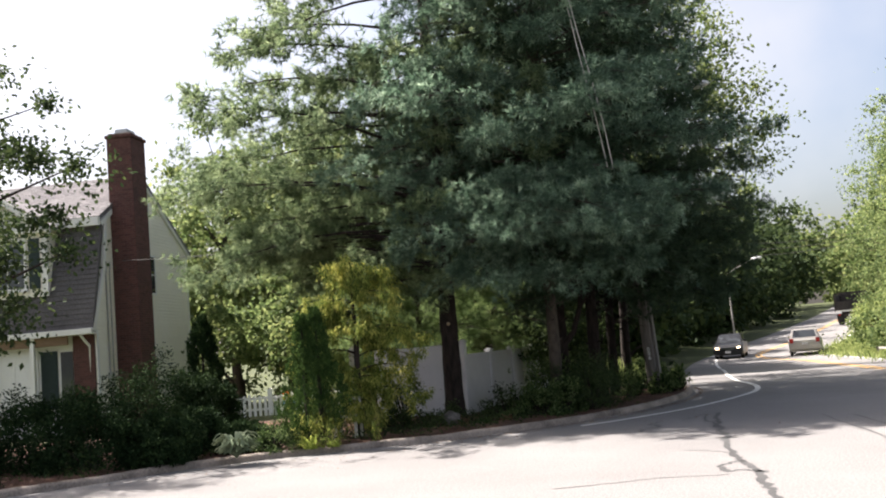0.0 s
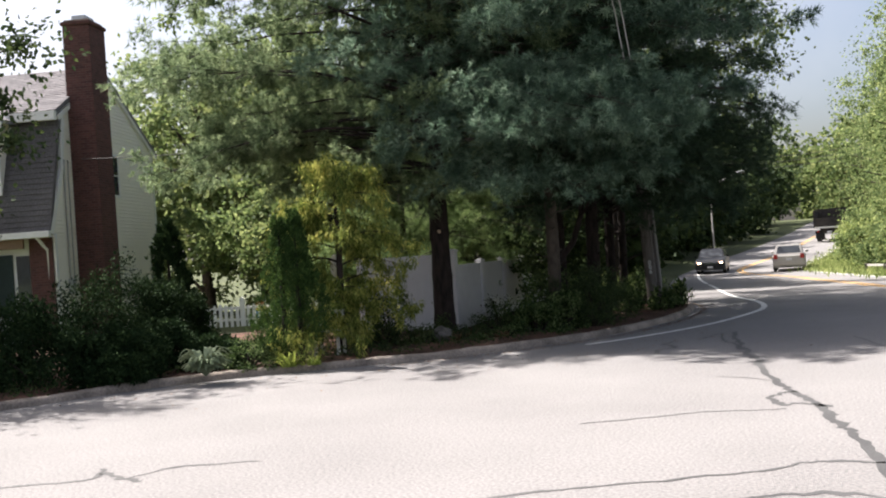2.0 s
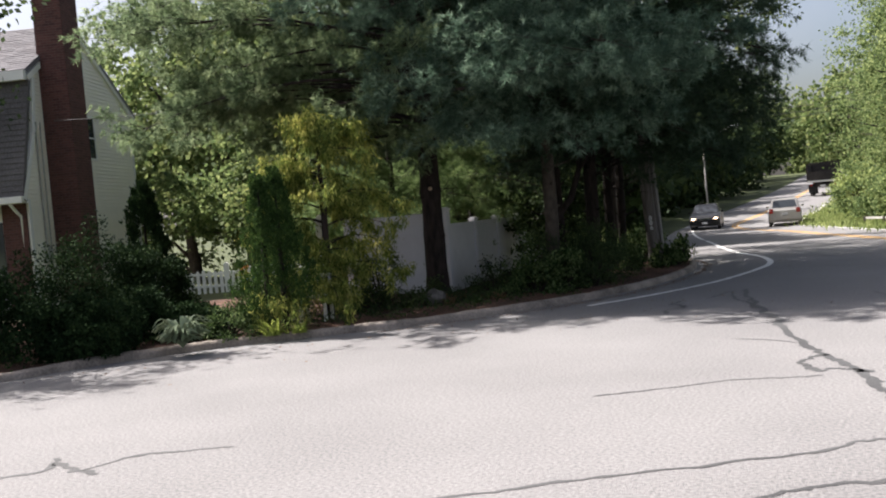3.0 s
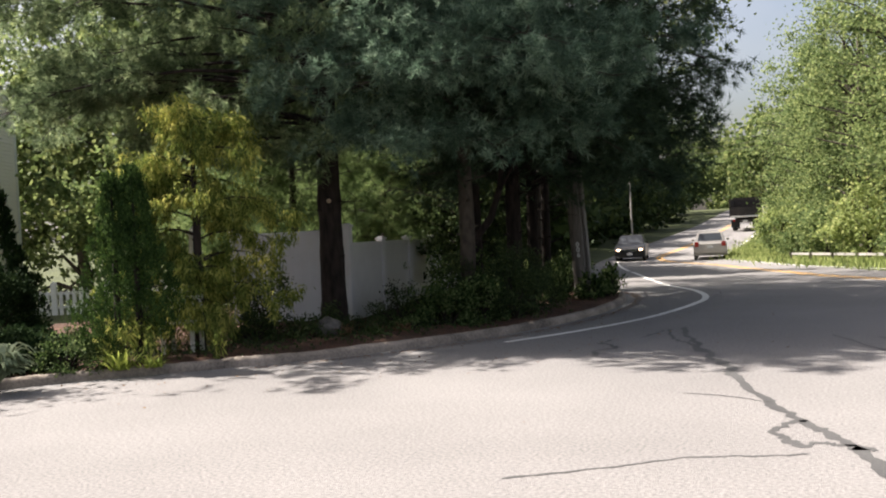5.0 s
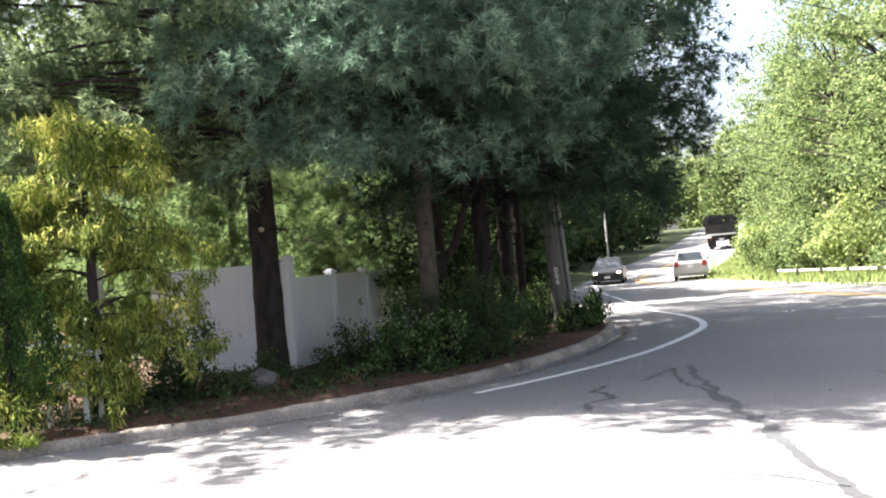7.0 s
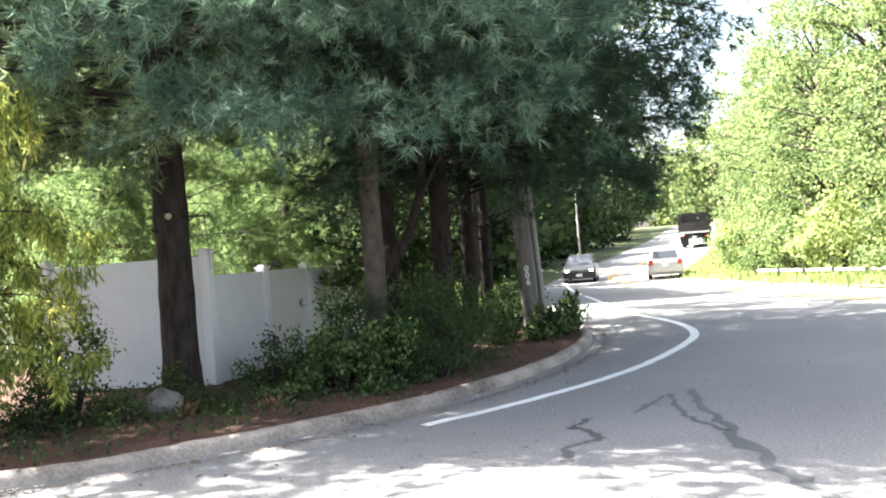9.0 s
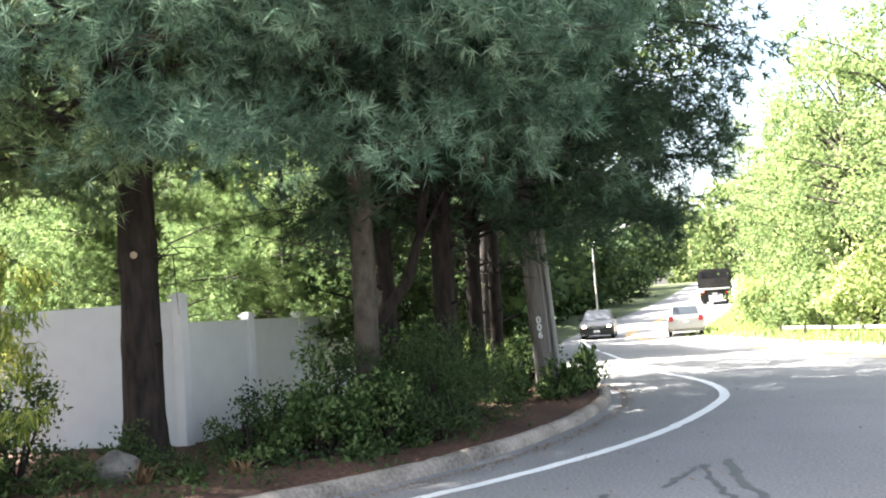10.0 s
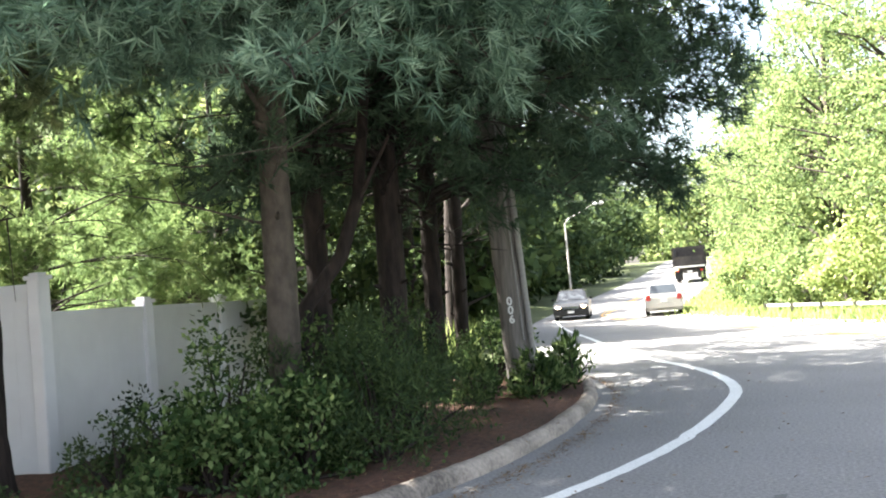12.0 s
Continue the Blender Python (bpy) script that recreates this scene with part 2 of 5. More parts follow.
def prism_bm(profile, h0, h1, axis="y", bm=None):
    """A solid from a closed outline: (a, z) pairs pushed along an axis."""
    bm = bm or bmesh.new()
    def p(a, z, h):
        return (a, h, z) if axis == "y" else ((h, a, z) if axis == "x" else (a, z, h))
    lo = [bm.verts.new(p(a, z, h0)) for a, z in profile]
    hi = [bm.verts.new(p(a, z, h1)) for a, z in profile]
    n = len(profile)
    for i in range(n):
        bm.faces.new((lo[i], lo[(i + 1) % n], hi[(i + 1) % n], hi[i]))
    bm.faces.new(lo[::-1])
    bm.faces.new(hi)
    bmesh.ops.recalc_face_normals(bm, faces=bm.faces)
    return bm


def tube(paths, sides=8):
    """Tapered tubes along polylines of (x, y, z, r); returns verts and quads."""
    vs, fs = [], []
    for path in paths:
        path = np.asarray(path, float)
        d = np.gradient(path[:, :3], axis=0)
        d /= np.linalg.norm(d, axis=1)[:, None] + 1e-9
        ref = np.array([0.0, 0, 1]) if abs(d[0][2]) < 0.9 else np.array([1.0, 0, 0])
        u = np.cross(d, ref)
        u /= np.linalg.norm(u, axis=1)[:, None] + 1e-9
        w = np.cross(d, u)
        a = np.arange(sides) * 2 * np.pi / sides
        ring = (u[:, None] * np.cos(a)[None, :, None] + w[:, None] * np.sin(a)[None, :, None]) * path[:, 3][:, None, None] + path[:, None, :3]
        base = sum(len(v) for v in vs)
        vs.append(ring.reshape(-1, 3))
        for i in range(len(path) - 1):
            for j in range(sides):
                k = (j + 1) % sides
                fs.append((base + i * sides + j, base + i * sides + k, base + (i + 1) * sides + k, base + (i + 1) * sides + j))
    return np.concatenate(vs), np.array(fs)


def unit(a):
    return a / (np.linalg.norm(a, axis=1)[:, None] + 1e-9)


def leaves(rng, pts, length, width, axis=None, droop=0.0, spread=1.0):
    """One folded four-cornered leaf a point; axis: the way they grow."""
    n = len(pts)
    d = unit(rng.normal(size=(n, 3)) * spread + (0 if axis is None else axis) + np.array([0, 0, -droop]))
    s = unit(np.cross(d, unit(rng.normal(size=(n, 3)))))
    up = np.cross(s, d)
    ln = (length * rng.uniform(0.6, 1.25, n))[:, None]
    wd = (width * rng.uniform(0.7, 1.2, n))[:, None]
    v = np.stack([pts, pts + d * ln * 0.45 + s * wd / 2 + up * wd * 0.15, pts + d * ln, pts + d * ln * 0.45 - s * wd / 2 + up * wd * 0.15], 1).reshape(-1, 3)
    b = np.arange(n)[:, None] * 4
    return v, b + np.array([[0, 1, 2, 3]])


def needles(rng, pts, axis, count, length, width):
    """Brushes of thin needles, fanned about an axis."""
    n = len(pts)
    p = np.repeat(pts, count, 0)
    d = unit(np.repeat(unit(axis), count, 0) * 0.75 + rng.normal(size=(n * count, 3)) * 0.6)
    s = unit(np.cross(d, rng.normal(size=d.shape)))
    ln = (length * rng.uniform(0.65, 1.2, n * count))[:, None]
    v = np.stack([p + s * width / 2, p + d * ln + np.array([0, 0, -0.12]) * ln, p - s * width / 2], 1).reshape(-1, 3)
    b = np.arange(n * count)[:, None] * 3
    return v, b + np.array([[0, 1, 2]])


def broadleaf(name, x, y, height, radius, zmin, n_leaves, leaf, material, label, seed, bark=None, clumps=70, trunk_r=None, lean=(0, 0), group="", flat=1.0, clump_r=0.16):
    """A tree: tapered trunk, limbs out to clumps, and leaves in the clumps with gaps between."""
    rng = np.random.default_rng(seed)
    z0 = ground_z(x, y) - 0.05
    root = empty(name, x, y, z0, label, "tree", group)
    tr = trunk_r or 0.018 * height + 0.03
    cz = (zmin + height) / 2
    rz_ = (height - zmin) / 2
    c = unit(rng.normal(size=(clumps, 3))) * (rng.uniform(0.3, 1.0, clumps) ** 0.5)[:, None]
    wob = 1 + 0.22 * np.sin(3 * np.arctan2(c[:, 1], c[:, 0]) + seed) + 0.12 * rng.normal(size=clumps)
    c = c * np.array([radius, radius * flat, rz_]) * wob[:, None] + np.array([lean[0], lean[1], cz])
    c[:, 2] = np.clip(c[:, 2], zmin * 0.9, height * 1.08)
    hs = np.linspace(0, height * 0.86, 9)
    bend = rng.normal(size=2) * 0.02 * height
    trunk = [(lean[0] * (h / height) ** 1.5 + bend[0] * math.sin(h / height * 3), lean[1] * (h / height) ** 1.5 + bend[1] * math.sin(h / height * 2.4), h, tr * (1.25 if i == 0 else 1.0) * (1 - 0.85 * h / height)) for i, h in enumerate(hs)]
    paths = [trunk]
    for k in range(0, clumps, 2):
        q = c[k]
        h0 = max(zmin * 0.55, min(height * 0.8, q[2] - np.hypot(q[0], q[1]) * 0.55))
        f = h0 / height
        sx, sy = lean[0] * f ** 1.5 + bend[0] * math.sin(f * 3), lean[1] * f ** 1.5 + bend[1] * math.sin(f * 2.4)
        r0 = tr * (1 - 0.85 * f) * 0.45
        mid = ((sx + q[0]) / 2 + rng.normal() * 0.1, (sy + q[1]) / 2 + rng.normal() * 0.1, (h0 + q[2]) / 2 + 0.12 * radius)
        paths.append([(sx, sy, h0, r0), (*mid, r0 * 0.6), (*q, r0 * 0.2)])
    v, f = tube(paths, 7)
    put("trunk", np_mesh("trunk", v, f, True), bark or M_BARK, root)
    size = rng.uniform(0.6, 1.4, clumps)
    idx = rng.choice(clumps, n_leaves, p=size / size.sum())
    off = rng.normal(size=(n_leaves, 3))
    off = unit(off) * (np.abs(rng.normal(size=n_leaves)) ** 0.7)[:, None]
    pts = c[idx] + off * (radius * clump_r * size[idx])[:, None] * np.array([1.15, 1.15, 0.75])
    v, f = leaves(rng, pts, leaf, leaf * 0.62, axis=off * 0.6, droop=0.35)
    put("crown", np_mesh("crown", v, f), material, root)
    return root


def bark_trunk(stem, height, r, seed):
    """A furrowed stem with a flared foot and swellings where boughs were shed."""
    hs = np.concatenate([np.arange(0, min(6.0, height - 1), 0.11), np.linspace(min(6.0, height - 1), height, 14)])
    sides = 22
    v, f = [], []
    for i, h in enumerate(hs):
        c = stem(h)
        ring = 1 + 0.05 * max(0.0, math.sin(h * 7.4 + seed)) ** 6
        for k in range(sides):
            a = 2 * math.pi * k / sides
            q = Vector((math.cos(a), math.sin(a), 0))
            rel = 0.075 * noise.noise(Vector((q.x * 2.2, q.y * 2.2, h * 0.9 + seed))) + 0.075 * noise.noise(Vector((q.x * 7.5, q.y * 7.5, h * 2.6 + seed)))
            rad = r * (1 - 0.8 * h / height) * (1 + (0.38 + 0.16 * math.sin(a * 4 + seed)) * math.exp(-h / 0.2)) * (ring + rel)
            v.append((c[0] + q.x * rad, c[1] + q.y * rad, c[2] - (0.08 if i == 0 else 0)))
    for i in range(len(hs) - 1):
        for k in range(sides):
            j = (k + 1) % sides
            f.append((i * sides + k, i * sides + j, (i + 1) * sides + j, (i + 1) * sides + k))
    return np.array(v), np.array(f)


def pine(x, y, height, radius, zmin, trunk_r, tufts, label, seed, lean=(0, 0), tuft=(10, 0.17, 0.016), material=None, bark=None, top=0.25, step=0.62, sector=None, droop=0.1, dead=16, skew=None, low=0.3, extra=(), fine_to=6.5):
    """A white pine: bare lower stem, tiers of long level boughs, brushes of needles on their outer parts."""
    rng = np.random.default_rng(seed)
    z0 = ground_z(x, y)
    root = empty("pine_tree", x, y, z0, label, "tree", "roadside pines")
    def stem(h):
        f = h / height
        return np.array([lean[0] * f, lean[1] * f, h])
    paths, twigs = [], []
    P, A = [], []
    def bough(h, az, ln, f):
        s = stem(h + rng.uniform(-0.15, 0.15))
        dirn = np.array([math.cos(az), math.sin(az), 0])
        t = np.linspace(0, 1, 6)
        pz = (0.10 * np.sin(t * 2.4) + rng.normal() * 0.11 * t - droop * t ** 2) * ln
        bend = rng.normal() * 0.12 * ln
        pts = s + dirn * (t * ln)[:, None] + np.array([0, 0, 1.0]) * pz[:, None] + np.array([-dirn[1], dirn[0], 0]) * (bend * t ** 2)[:, None]
        paths.append([(*p, max(0.006, trunk_r * 0.2 * (1 - f * 0.6) * (1 - 0.85 * tt))) for p, tt in zip(pts, t)])
        side = np.array([-dirn[1], dirn[0], 0])
        nb = max(4, int(3.6 * ln))
        u = rng.uniform(0.25, 1.0, nb) ** 0.7
        base = np.stack([np.interp(u, t, pts[:, i]) for i in range(3)], 1)
        w = rng.normal(size=nb) * 0.22 * ln * (1.15 - 0.7 * u)
        tip = base + side * w[:, None] + dirn * (np.abs(w) * 0.6 + 0.15)[:, None]
        tip[:, 2] += rng.normal(size=nb) * 0.16 - np.abs(w) * 0.12
        for a_, b_ in zip(base, tip):
            twigs.append([(*a_, 0.009), (*b_, 0.003)])
        m = 12
        puff = np.repeat(rng.uniform(0.06, 0.15, nb), m)[:, None]
        q = np.repeat(base, m, 0) + np.repeat(tip - base, m, 0) * (1.05 - 0.5 * rng.uniform(0, 1, nb * m) ** 1.8)[:, None]
        off = rng.normal(size=q.shape)
        P.append(q + off * puff * np.array([1, 1, 0.75]))
        A.append(np.repeat(unit(tip - base), m, 0) * 0.7 + np.array([0, 0, 0.25]) + 0.35 * off)

    for hh, az, ln in extra:
        bough(hh, az, ln, 0.0)
    h = zmin
    while h < height - 0.3:
        f = (h - zmin) / (height - zmin)
        reach = radius * (0.85 + 0.3 * min(1, f * 5)) * ((1 - f) * (1 - top) + top) if f > 0.15 else radius * (0.72 + 1.5 * f)
        for k in range(rng.integers(4, 7) + (3 if f < 0.4 else 0)):
            az = rng.uniform(0, 2 * math.pi)
            if sector and f < low:
                az = rng.uniform(*sector)
            ln = reach * rng.uniform(0.65, 1.1) * (1 if skew is None else 1 + 0.32 * math.cos(az - skew)) * (0.5 if skew is not None and math.cos(az - 4.6) > 0.45 and h < 9 else 1)
            bough(h, az, ln, f)
        h += step * rng.uniform(0.7, 1.2)
    for k in range(dead):
        hh = rng.uniform(min(1.9, zmin), zmin + 1.2)
        az, ln = rng.uniform(0, 2 * math.pi), rng.uniform(0.3, 1.9)
        s = stem(hh)
        d = np.array([math.cos(az), math.sin(az), rng.uniform(-0.2, 0.35)])
        e = s + d * ln
        paths.append([(*s, 0.014), (*(s + d * ln * 0.5 + rng.normal(size=3) * 0.05), 0.009), (*e, 0.003)])
        for u in (0.45, 0.6, 0.75, 0.9):
            if ln > 0.6:
                g = s + d * ln * u
                paths.append([(*g, 0.006), (*(g + d * 0.12 + rng.normal(size=3) * 0.2), 0.002)])
    for k in range(9):
        hh, az = rng.uniform(0.8, zmin + 1), rng.uniform(0, 2 * math.pi)
        s, d = stem(hh), np.array([math.cos(az), math.sin(az), 0.25])
        r1 = trunk_r * 0.75
        paths.append([(*(s + d * r1 * 0.7), 0.03), (*(s + d * (r1 + 0.06)), 0.022), (*(s + d * (r1 + 0.1)), 0.012)])
    P, A = np.concatenate(P), np.concatenate(A)
    rep = max(1, int(math.ceil(tufts / len(P))))
    P = np.repeat(P, rep, 0) + rng.normal(size=(len(P) * rep, 3)) * (0.05 if rep > 1 else 0.0)
    A = np.repeat(A, rep, 0)
    keep = rng.permutation(len(P))[:tufts]
    P, A = P[keep], A[keep]
    tv, tf = bark_trunk(stem, height, trunk_r, seed)
    v, f = tube(paths, 6)
    w, g = tube(twigs, 3)
    put("trunk", np_mesh("trunk", np.concatenate([tv, v, w]), np.concatenate([tf, f + len(tv), g + len(tv) + len(v)]), True), bark or M_BARK, root)
    lowp = P[:, 2] < fine_to
    cnt, ln, wd = tuft
    v, f = needles(rng, P[lowp], A[lowp], cnt, ln, wd)
    w, g = needles(rng, P[~lowp], A[~lowp], max(5, cnt // 2), ln * 1.15, wd * 1.9)
    put("crown", np_mesh("crown", np.concatenate([v, w]), np.concatenate([f, g + len(v)])), material or L_PINE_SHADED, root)
    return root


def shrub(name, x, y, z, rx, ry, h, n_leaves, leaf, material, label, seed, category="shrub", group="", upright=0.6, clumps=40, stems=8, ratio=0.55, spread=0.33):
    """A rounded bush: stems from the ground and leaves massed near an uneven surface."""
    rng = np.random.default_rng(seed)
    root = empty(name, x, y, z, label, category, group)
    c = unit(rng.normal(size=(clumps, 3)))
    c[:, 2] = np.abs(c[:, 2]) * 1.05
    c *= (0.72 + 0.22 * rng.uniform(size=clumps))[:, None]
    c = c * np.array([rx, ry, h]) * (1 + 0.1 * rng.normal(size=clumps))[:, None]
    c[:, 2] = np.maximum(c[:, 2], 0.06 * h)
    paths = []
    for k in range(stems):
        q = c[k % clumps]
        paths.append([(q[0] * 0.1, q[1] * 0.1, 0, 0.022), (q[0] * 0.5, q[1] * 0.5, q[2] * 0.55, 0.014), (*(q * 0.95), 0.005)])
    for path in paths:
        v, f = tube([path], 5)
        put("stem", np_mesh("stem", v, f, True), M_BARK, root)
    idx = rng.integers(0, clumps, n_leaves)
    off = unit(rng.normal(size=(n_leaves, 3))) * (rng.uniform(0, 1, n_leaves) ** 0.5)[:, None]
    pts = c[idx] + off * np.array([rx, ry, h * 0.7]) * spread
    pts[:, 2] = np.abs(pts[:, 2]) + 0.01
    v, f = leaves(rng, pts, leaf, leaf * ratio, axis=off * 0.8 + np.array([0, 0, upright * 0.5]))
    put("foliage", np_mesh("foliage", v, f), material, root)
    return root


def cone_shrub(x, y, z, r, h, n, material, label, seed, tips=((0, 0, 1.0),), leaf=0.09):
    """A column of upright sprays, one or more pointed tips."""
    rng = np.random.default_rng(seed)
    root = empty("arborvitae", x, y, z, label, "shrub")
    V, F, base = [], [], 0
    paths = []
    for tx, ty, th in tips:
        m = n // len(tips)
        plumes = 120
        u = rng.uniform(0, 0.93, plumes) ** 0.9
        rr = r * np.clip(1 - u, 0, 1) * np.minimum(1, 0.7 + u * 2.0) * (0.8 if len(tips) > 1 else 1)
        az = rng.uniform(0, 2 * np.pi, plumes)
        rad = rr * rng.uniform(0.6, 1.05, plumes)
        root_p = np.stack([tx + np.cos(az) * rad, ty + np.sin(az) * rad, u * h * th], 1)
        grow = np.stack([np.cos(az) * 0.22, np.sin(az) * 0.22, np.ones(plumes)], 1) * (rng.uniform(0.22, 0.42, plumes) * (1 - 0.55 * u))[:, None]
        k = rng.integers(0, plumes, m)
        t = rng.uniform(0, 1, m)
        pts = root_p[k] + grow[k] * t[:, None] + rng.normal(size=(m, 3)) * ((0.075 * (1 - t) + 0.012) * (1 - 0.45 * u[k]))[:, None] * np.array([1, 1, 0.6])
        pts[:, 2] = np.clip(pts[:, 2], 0.02, None)
        v, f = leaves(rng, pts, leaf, leaf * 0.42, axis=unit(grow)[k] * 1.5, spread=0.45)
        V.append(v)
        F.append(f + base)
        base += len(v)
        paths.append([(tx, ty, 0, 0.05), (tx, ty, h * th * 0.5, 0.035), (tx, ty, h * th * 0.95, 0.006)])
    tv, tf = tube(paths, 6)
    put("trunk", np_mesh("trunk", tv, tf, True), M_BARK, root)
    put("foliage", np_mesh("foliage", np.concatenate(V), np.concatenate(F)), material, root)
    return root


# ---- ground and roads ----
KERB = [(-9.6, 2.0), (-7.6, 5.2), (-6.0, 8.3), (-4.75, 11.0), (-4.1, 12.8), (-3.25, 14.05), (-2.3, 14.95), (-1.4, 15.8), (-0.6, 16.75), (0.0, 17.75), (0.5, 18.85), (0.82, 20.0), (1.0, 21.3), (1.02, 22.7), (0.88, 24.2), (0.5, 25.7), (-0.1, 27.0)]
ROAD_L = [(-0.1, 27.0), (-0.9, 29.6), (-3.7, 38), (-7.3, 50), (-10.8, 62), (-12.8, 75), (-14.5, 95), (-17, 120), (-20.5, 150), (-24.5, 190), (-27, 240)]
ROAD_R = [(9.2, 24.5), (7.6, 29), (4.6, 39), (0.6, 51.5), (-3.4, 62), (-4.8, 75), (-6.6, 95), (-10, 120), (-14.5, 150), (-18.5, 190), (-21, 240)]


def bend(pts):
    """The main road swings to the right past the dip."""
    return [(x + max(0.0, y - 50) * 0.05, y) for x, y in pts]


ROAD_L, ROAD_R = bend(ROAD_L), bend(ROAD_R)


def smooth_line(pts, n=6):
    """Points along a Catmull-Rom curve."""
    p = [np.array(q, float) for q in pts]
    p = [2 * p[0] - p[1]] + p + [2 * p[-1] - p[-2]]
    out = []
    for i in range(1, len(p) - 2):
        for k in range(n):
            t = k / n
            out.append(0.5 * ((2 * p[i]) + (p[i + 1] - p[i - 1]) * t + (2 * p[i - 1] - 5 * p[i] + 4 * p[i + 1] - p[i + 2]) * t * t + (3 * p[i] - p[i - 1] - 3 * p[i + 1] + p[i + 2]) * t ** 3))
    out.append(p[-2])
    return np.array(out)


def ground_sheet():
    xs = np.concatenate([np.linspace(-2000, -120, 8), np.linspace(-100, 100, 61), np.linspace(120, 2000, 8)])
    ys = np.concatenate([np.linspace(-2000, -80, 8), np.linspace(-60, 260, 81), np.linspace(300, 2500, 10)])
    X, Y = np.meshgrid(xs, ys)
    Z = np.interp(Y, (-400, 27, 35, 45, 58, 66, 82, 110, 150, 185, 220, 400, 2500), (0, 0, -0.18, -0.42, -0.6, -0.55, -0.05, 1.1, 3.0, 3.8, 3.6, 3.0, 3.0)) - 0.07
    bank = np.clip((-(X + 13) - np.clip((Y - 70) * 0.12, 0, 40)) / 8, 0, 1) * np.clip((Y - 45) / 20, 0, 1) * 1.3
    Z = Z + bank
    v = np.stack([X, Y, Z], -1).reshape(-1, 3)
    w = len(xs)
    i, j = np.meshgrid(np.arange(w - 1), np.arange(len(ys) - 1))
    a = (j * w + i).ravel()
    f = np.stack([a, a + 1, a + w + 1, a + w], 1)
    return tagged(put("ground", np_mesh("ground", v, f, True), M_GRASS), "rough green grass and woodland ground", "ground", kind="structure")


def ribbon(name, left, right, dz, material):
    n = len(left)
    m = 8
    v, f = [], []
    for i in range(n):
        for k in range(m + 1):
            p = left[i] + (right[i] - left[i]) * k / m
            v.append((p[0], p[1], ground_z(p[0], p[1]) + dz + (0.002 if i else -0.01)))
    for i in range(n - 1):
        for k in range(m):
            a = i * (m + 1) + k
            f.append((a, a + 1, a + m + 2, a + m + 1))
    me = np_mesh(name, v, f, True)
    return put(name, me, material)


def flat_poly(name, pts, z, material, thick=0.0):
    bm = bmesh.new()
    vs = [bm.verts.new((x, y, z)) for x, y in pts]
    fc = bm.faces.new(vs)
    bmesh.ops.recalc_face_normals(bm, faces=[fc])
    if fc.normal.z < 0:
        fc.normal_flip()
    bmesh.ops.triangulate(bm, faces=[fc])
    if thick:
        r = bmesh.ops.extrude_face_region(bm, geom=list(bm.faces))
        bmesh.ops.translate(bm, vec=(0, 0, -thick), verts=[g for g in r["geom"] if isinstance(g, bmesh.types.BMVert)])
        bmesh.ops.recalc_face_normals(bm, faces=bm.faces)
    me = bpy.data.meshes.new(name)
    bm.to_mesh(me)
    bm.free()
    return put(name, me, material)


ground_sheet()
kerb_line = smooth_line(KERB, 6)
rl, rr = smooth_line(ROAD_L, 6), smooth_line(ROAD_R, 6)
tagged(ribbon("road", rl, rr, 0.0, M_ASPHALT), "grey worn asphalt main road rising into the distance", "road", kind="structure")
side = [tuple(p) for p in kerb_line] + [(9.2, 24.5), (13.5, 15), (19, 2), (27, -18), (34, -40), (-30, -40), (-18, -12)]
tagged(flat_poly("road_junction", side, 0.0, M_ASPHALT), "pale worn asphalt of the side road and junction", "road", kind="structure")


def offset_line(line, d):
    t = np.gradient(line, axis=0)
    t /= np.linalg.norm(t, axis=1)[:, None]
    return line + np.stack([-t[:, 1], t[:, 0]], 1) * d


def stripe(name, line, width, dz, material, label, category):
    """A painted or poured strip lying on the road."""
    a, b = offset_line(line, width / 2), offset_line(line, -width / 2)
    rng = np.random.default_rng(len(line))
    v, f = [], []
    for i in range(len(line)):
        j = rng.normal() * width * 0.035
        for p in (a[i], b[i]):
            v.append((p[0] + j, p[1], ground_z(p[0], p[1]) + dz))
    f = [(2 * i + 1, 2 * i + 3, 2 * i + 2, 2 * i) for i in range(len(line) - 1)]
    return tagged(put(name, np_mesh(name, v, f), material), label, category, kind="structure")


def sweep_kerb(line):
    prof = [(0.02, -0.05), (0.012, 0.06), (-0.006, 0.092), (-0.04, 0.112), (-0.085, 0.116), (-0.12, 0.1), (-0.14, 0.07), (-0.145, -0.05)]
    v, f = [], []
    rng = np.random.default_rng(3)
    ls = [offset_line(line, -a) for a, z in prof]
    n = len(prof)
    for i in range(len(line)):
        at = Vector((line[i][0], line[i][1], 0))
        j = noise.noise(at * 1.1) * 0.02 + noise.noise(at * 6) * 0.008 + rng.normal() * 0.002
        h = noise.noise(at * 0.9 + Vector((7, 0, 0))) * 0.018 + noise.noise(at * 7 + Vector((3, 0, 0))) * 0.009
        for k, (a, z) in enumerate(prof):
            p = ls[k][i]
            v.append((p[0] + j, p[1] + j, z + (h if z > 0 else 0)))
    for i in range(len(line) - 1):
        for k in range(n - 1):
            a = i * n + k
            f.append((a, a + 1, a + n + 1, a + n))
    me = np_mesh("kerb", v, f, True)
    return tagged(put("kerb", me, M_KERB), "weathered rounded grey roadside kerb", "kerb", kind="structure")


kerb_fine = smooth_line(KERB, 34)
sweep_kerb(kerb_fine)


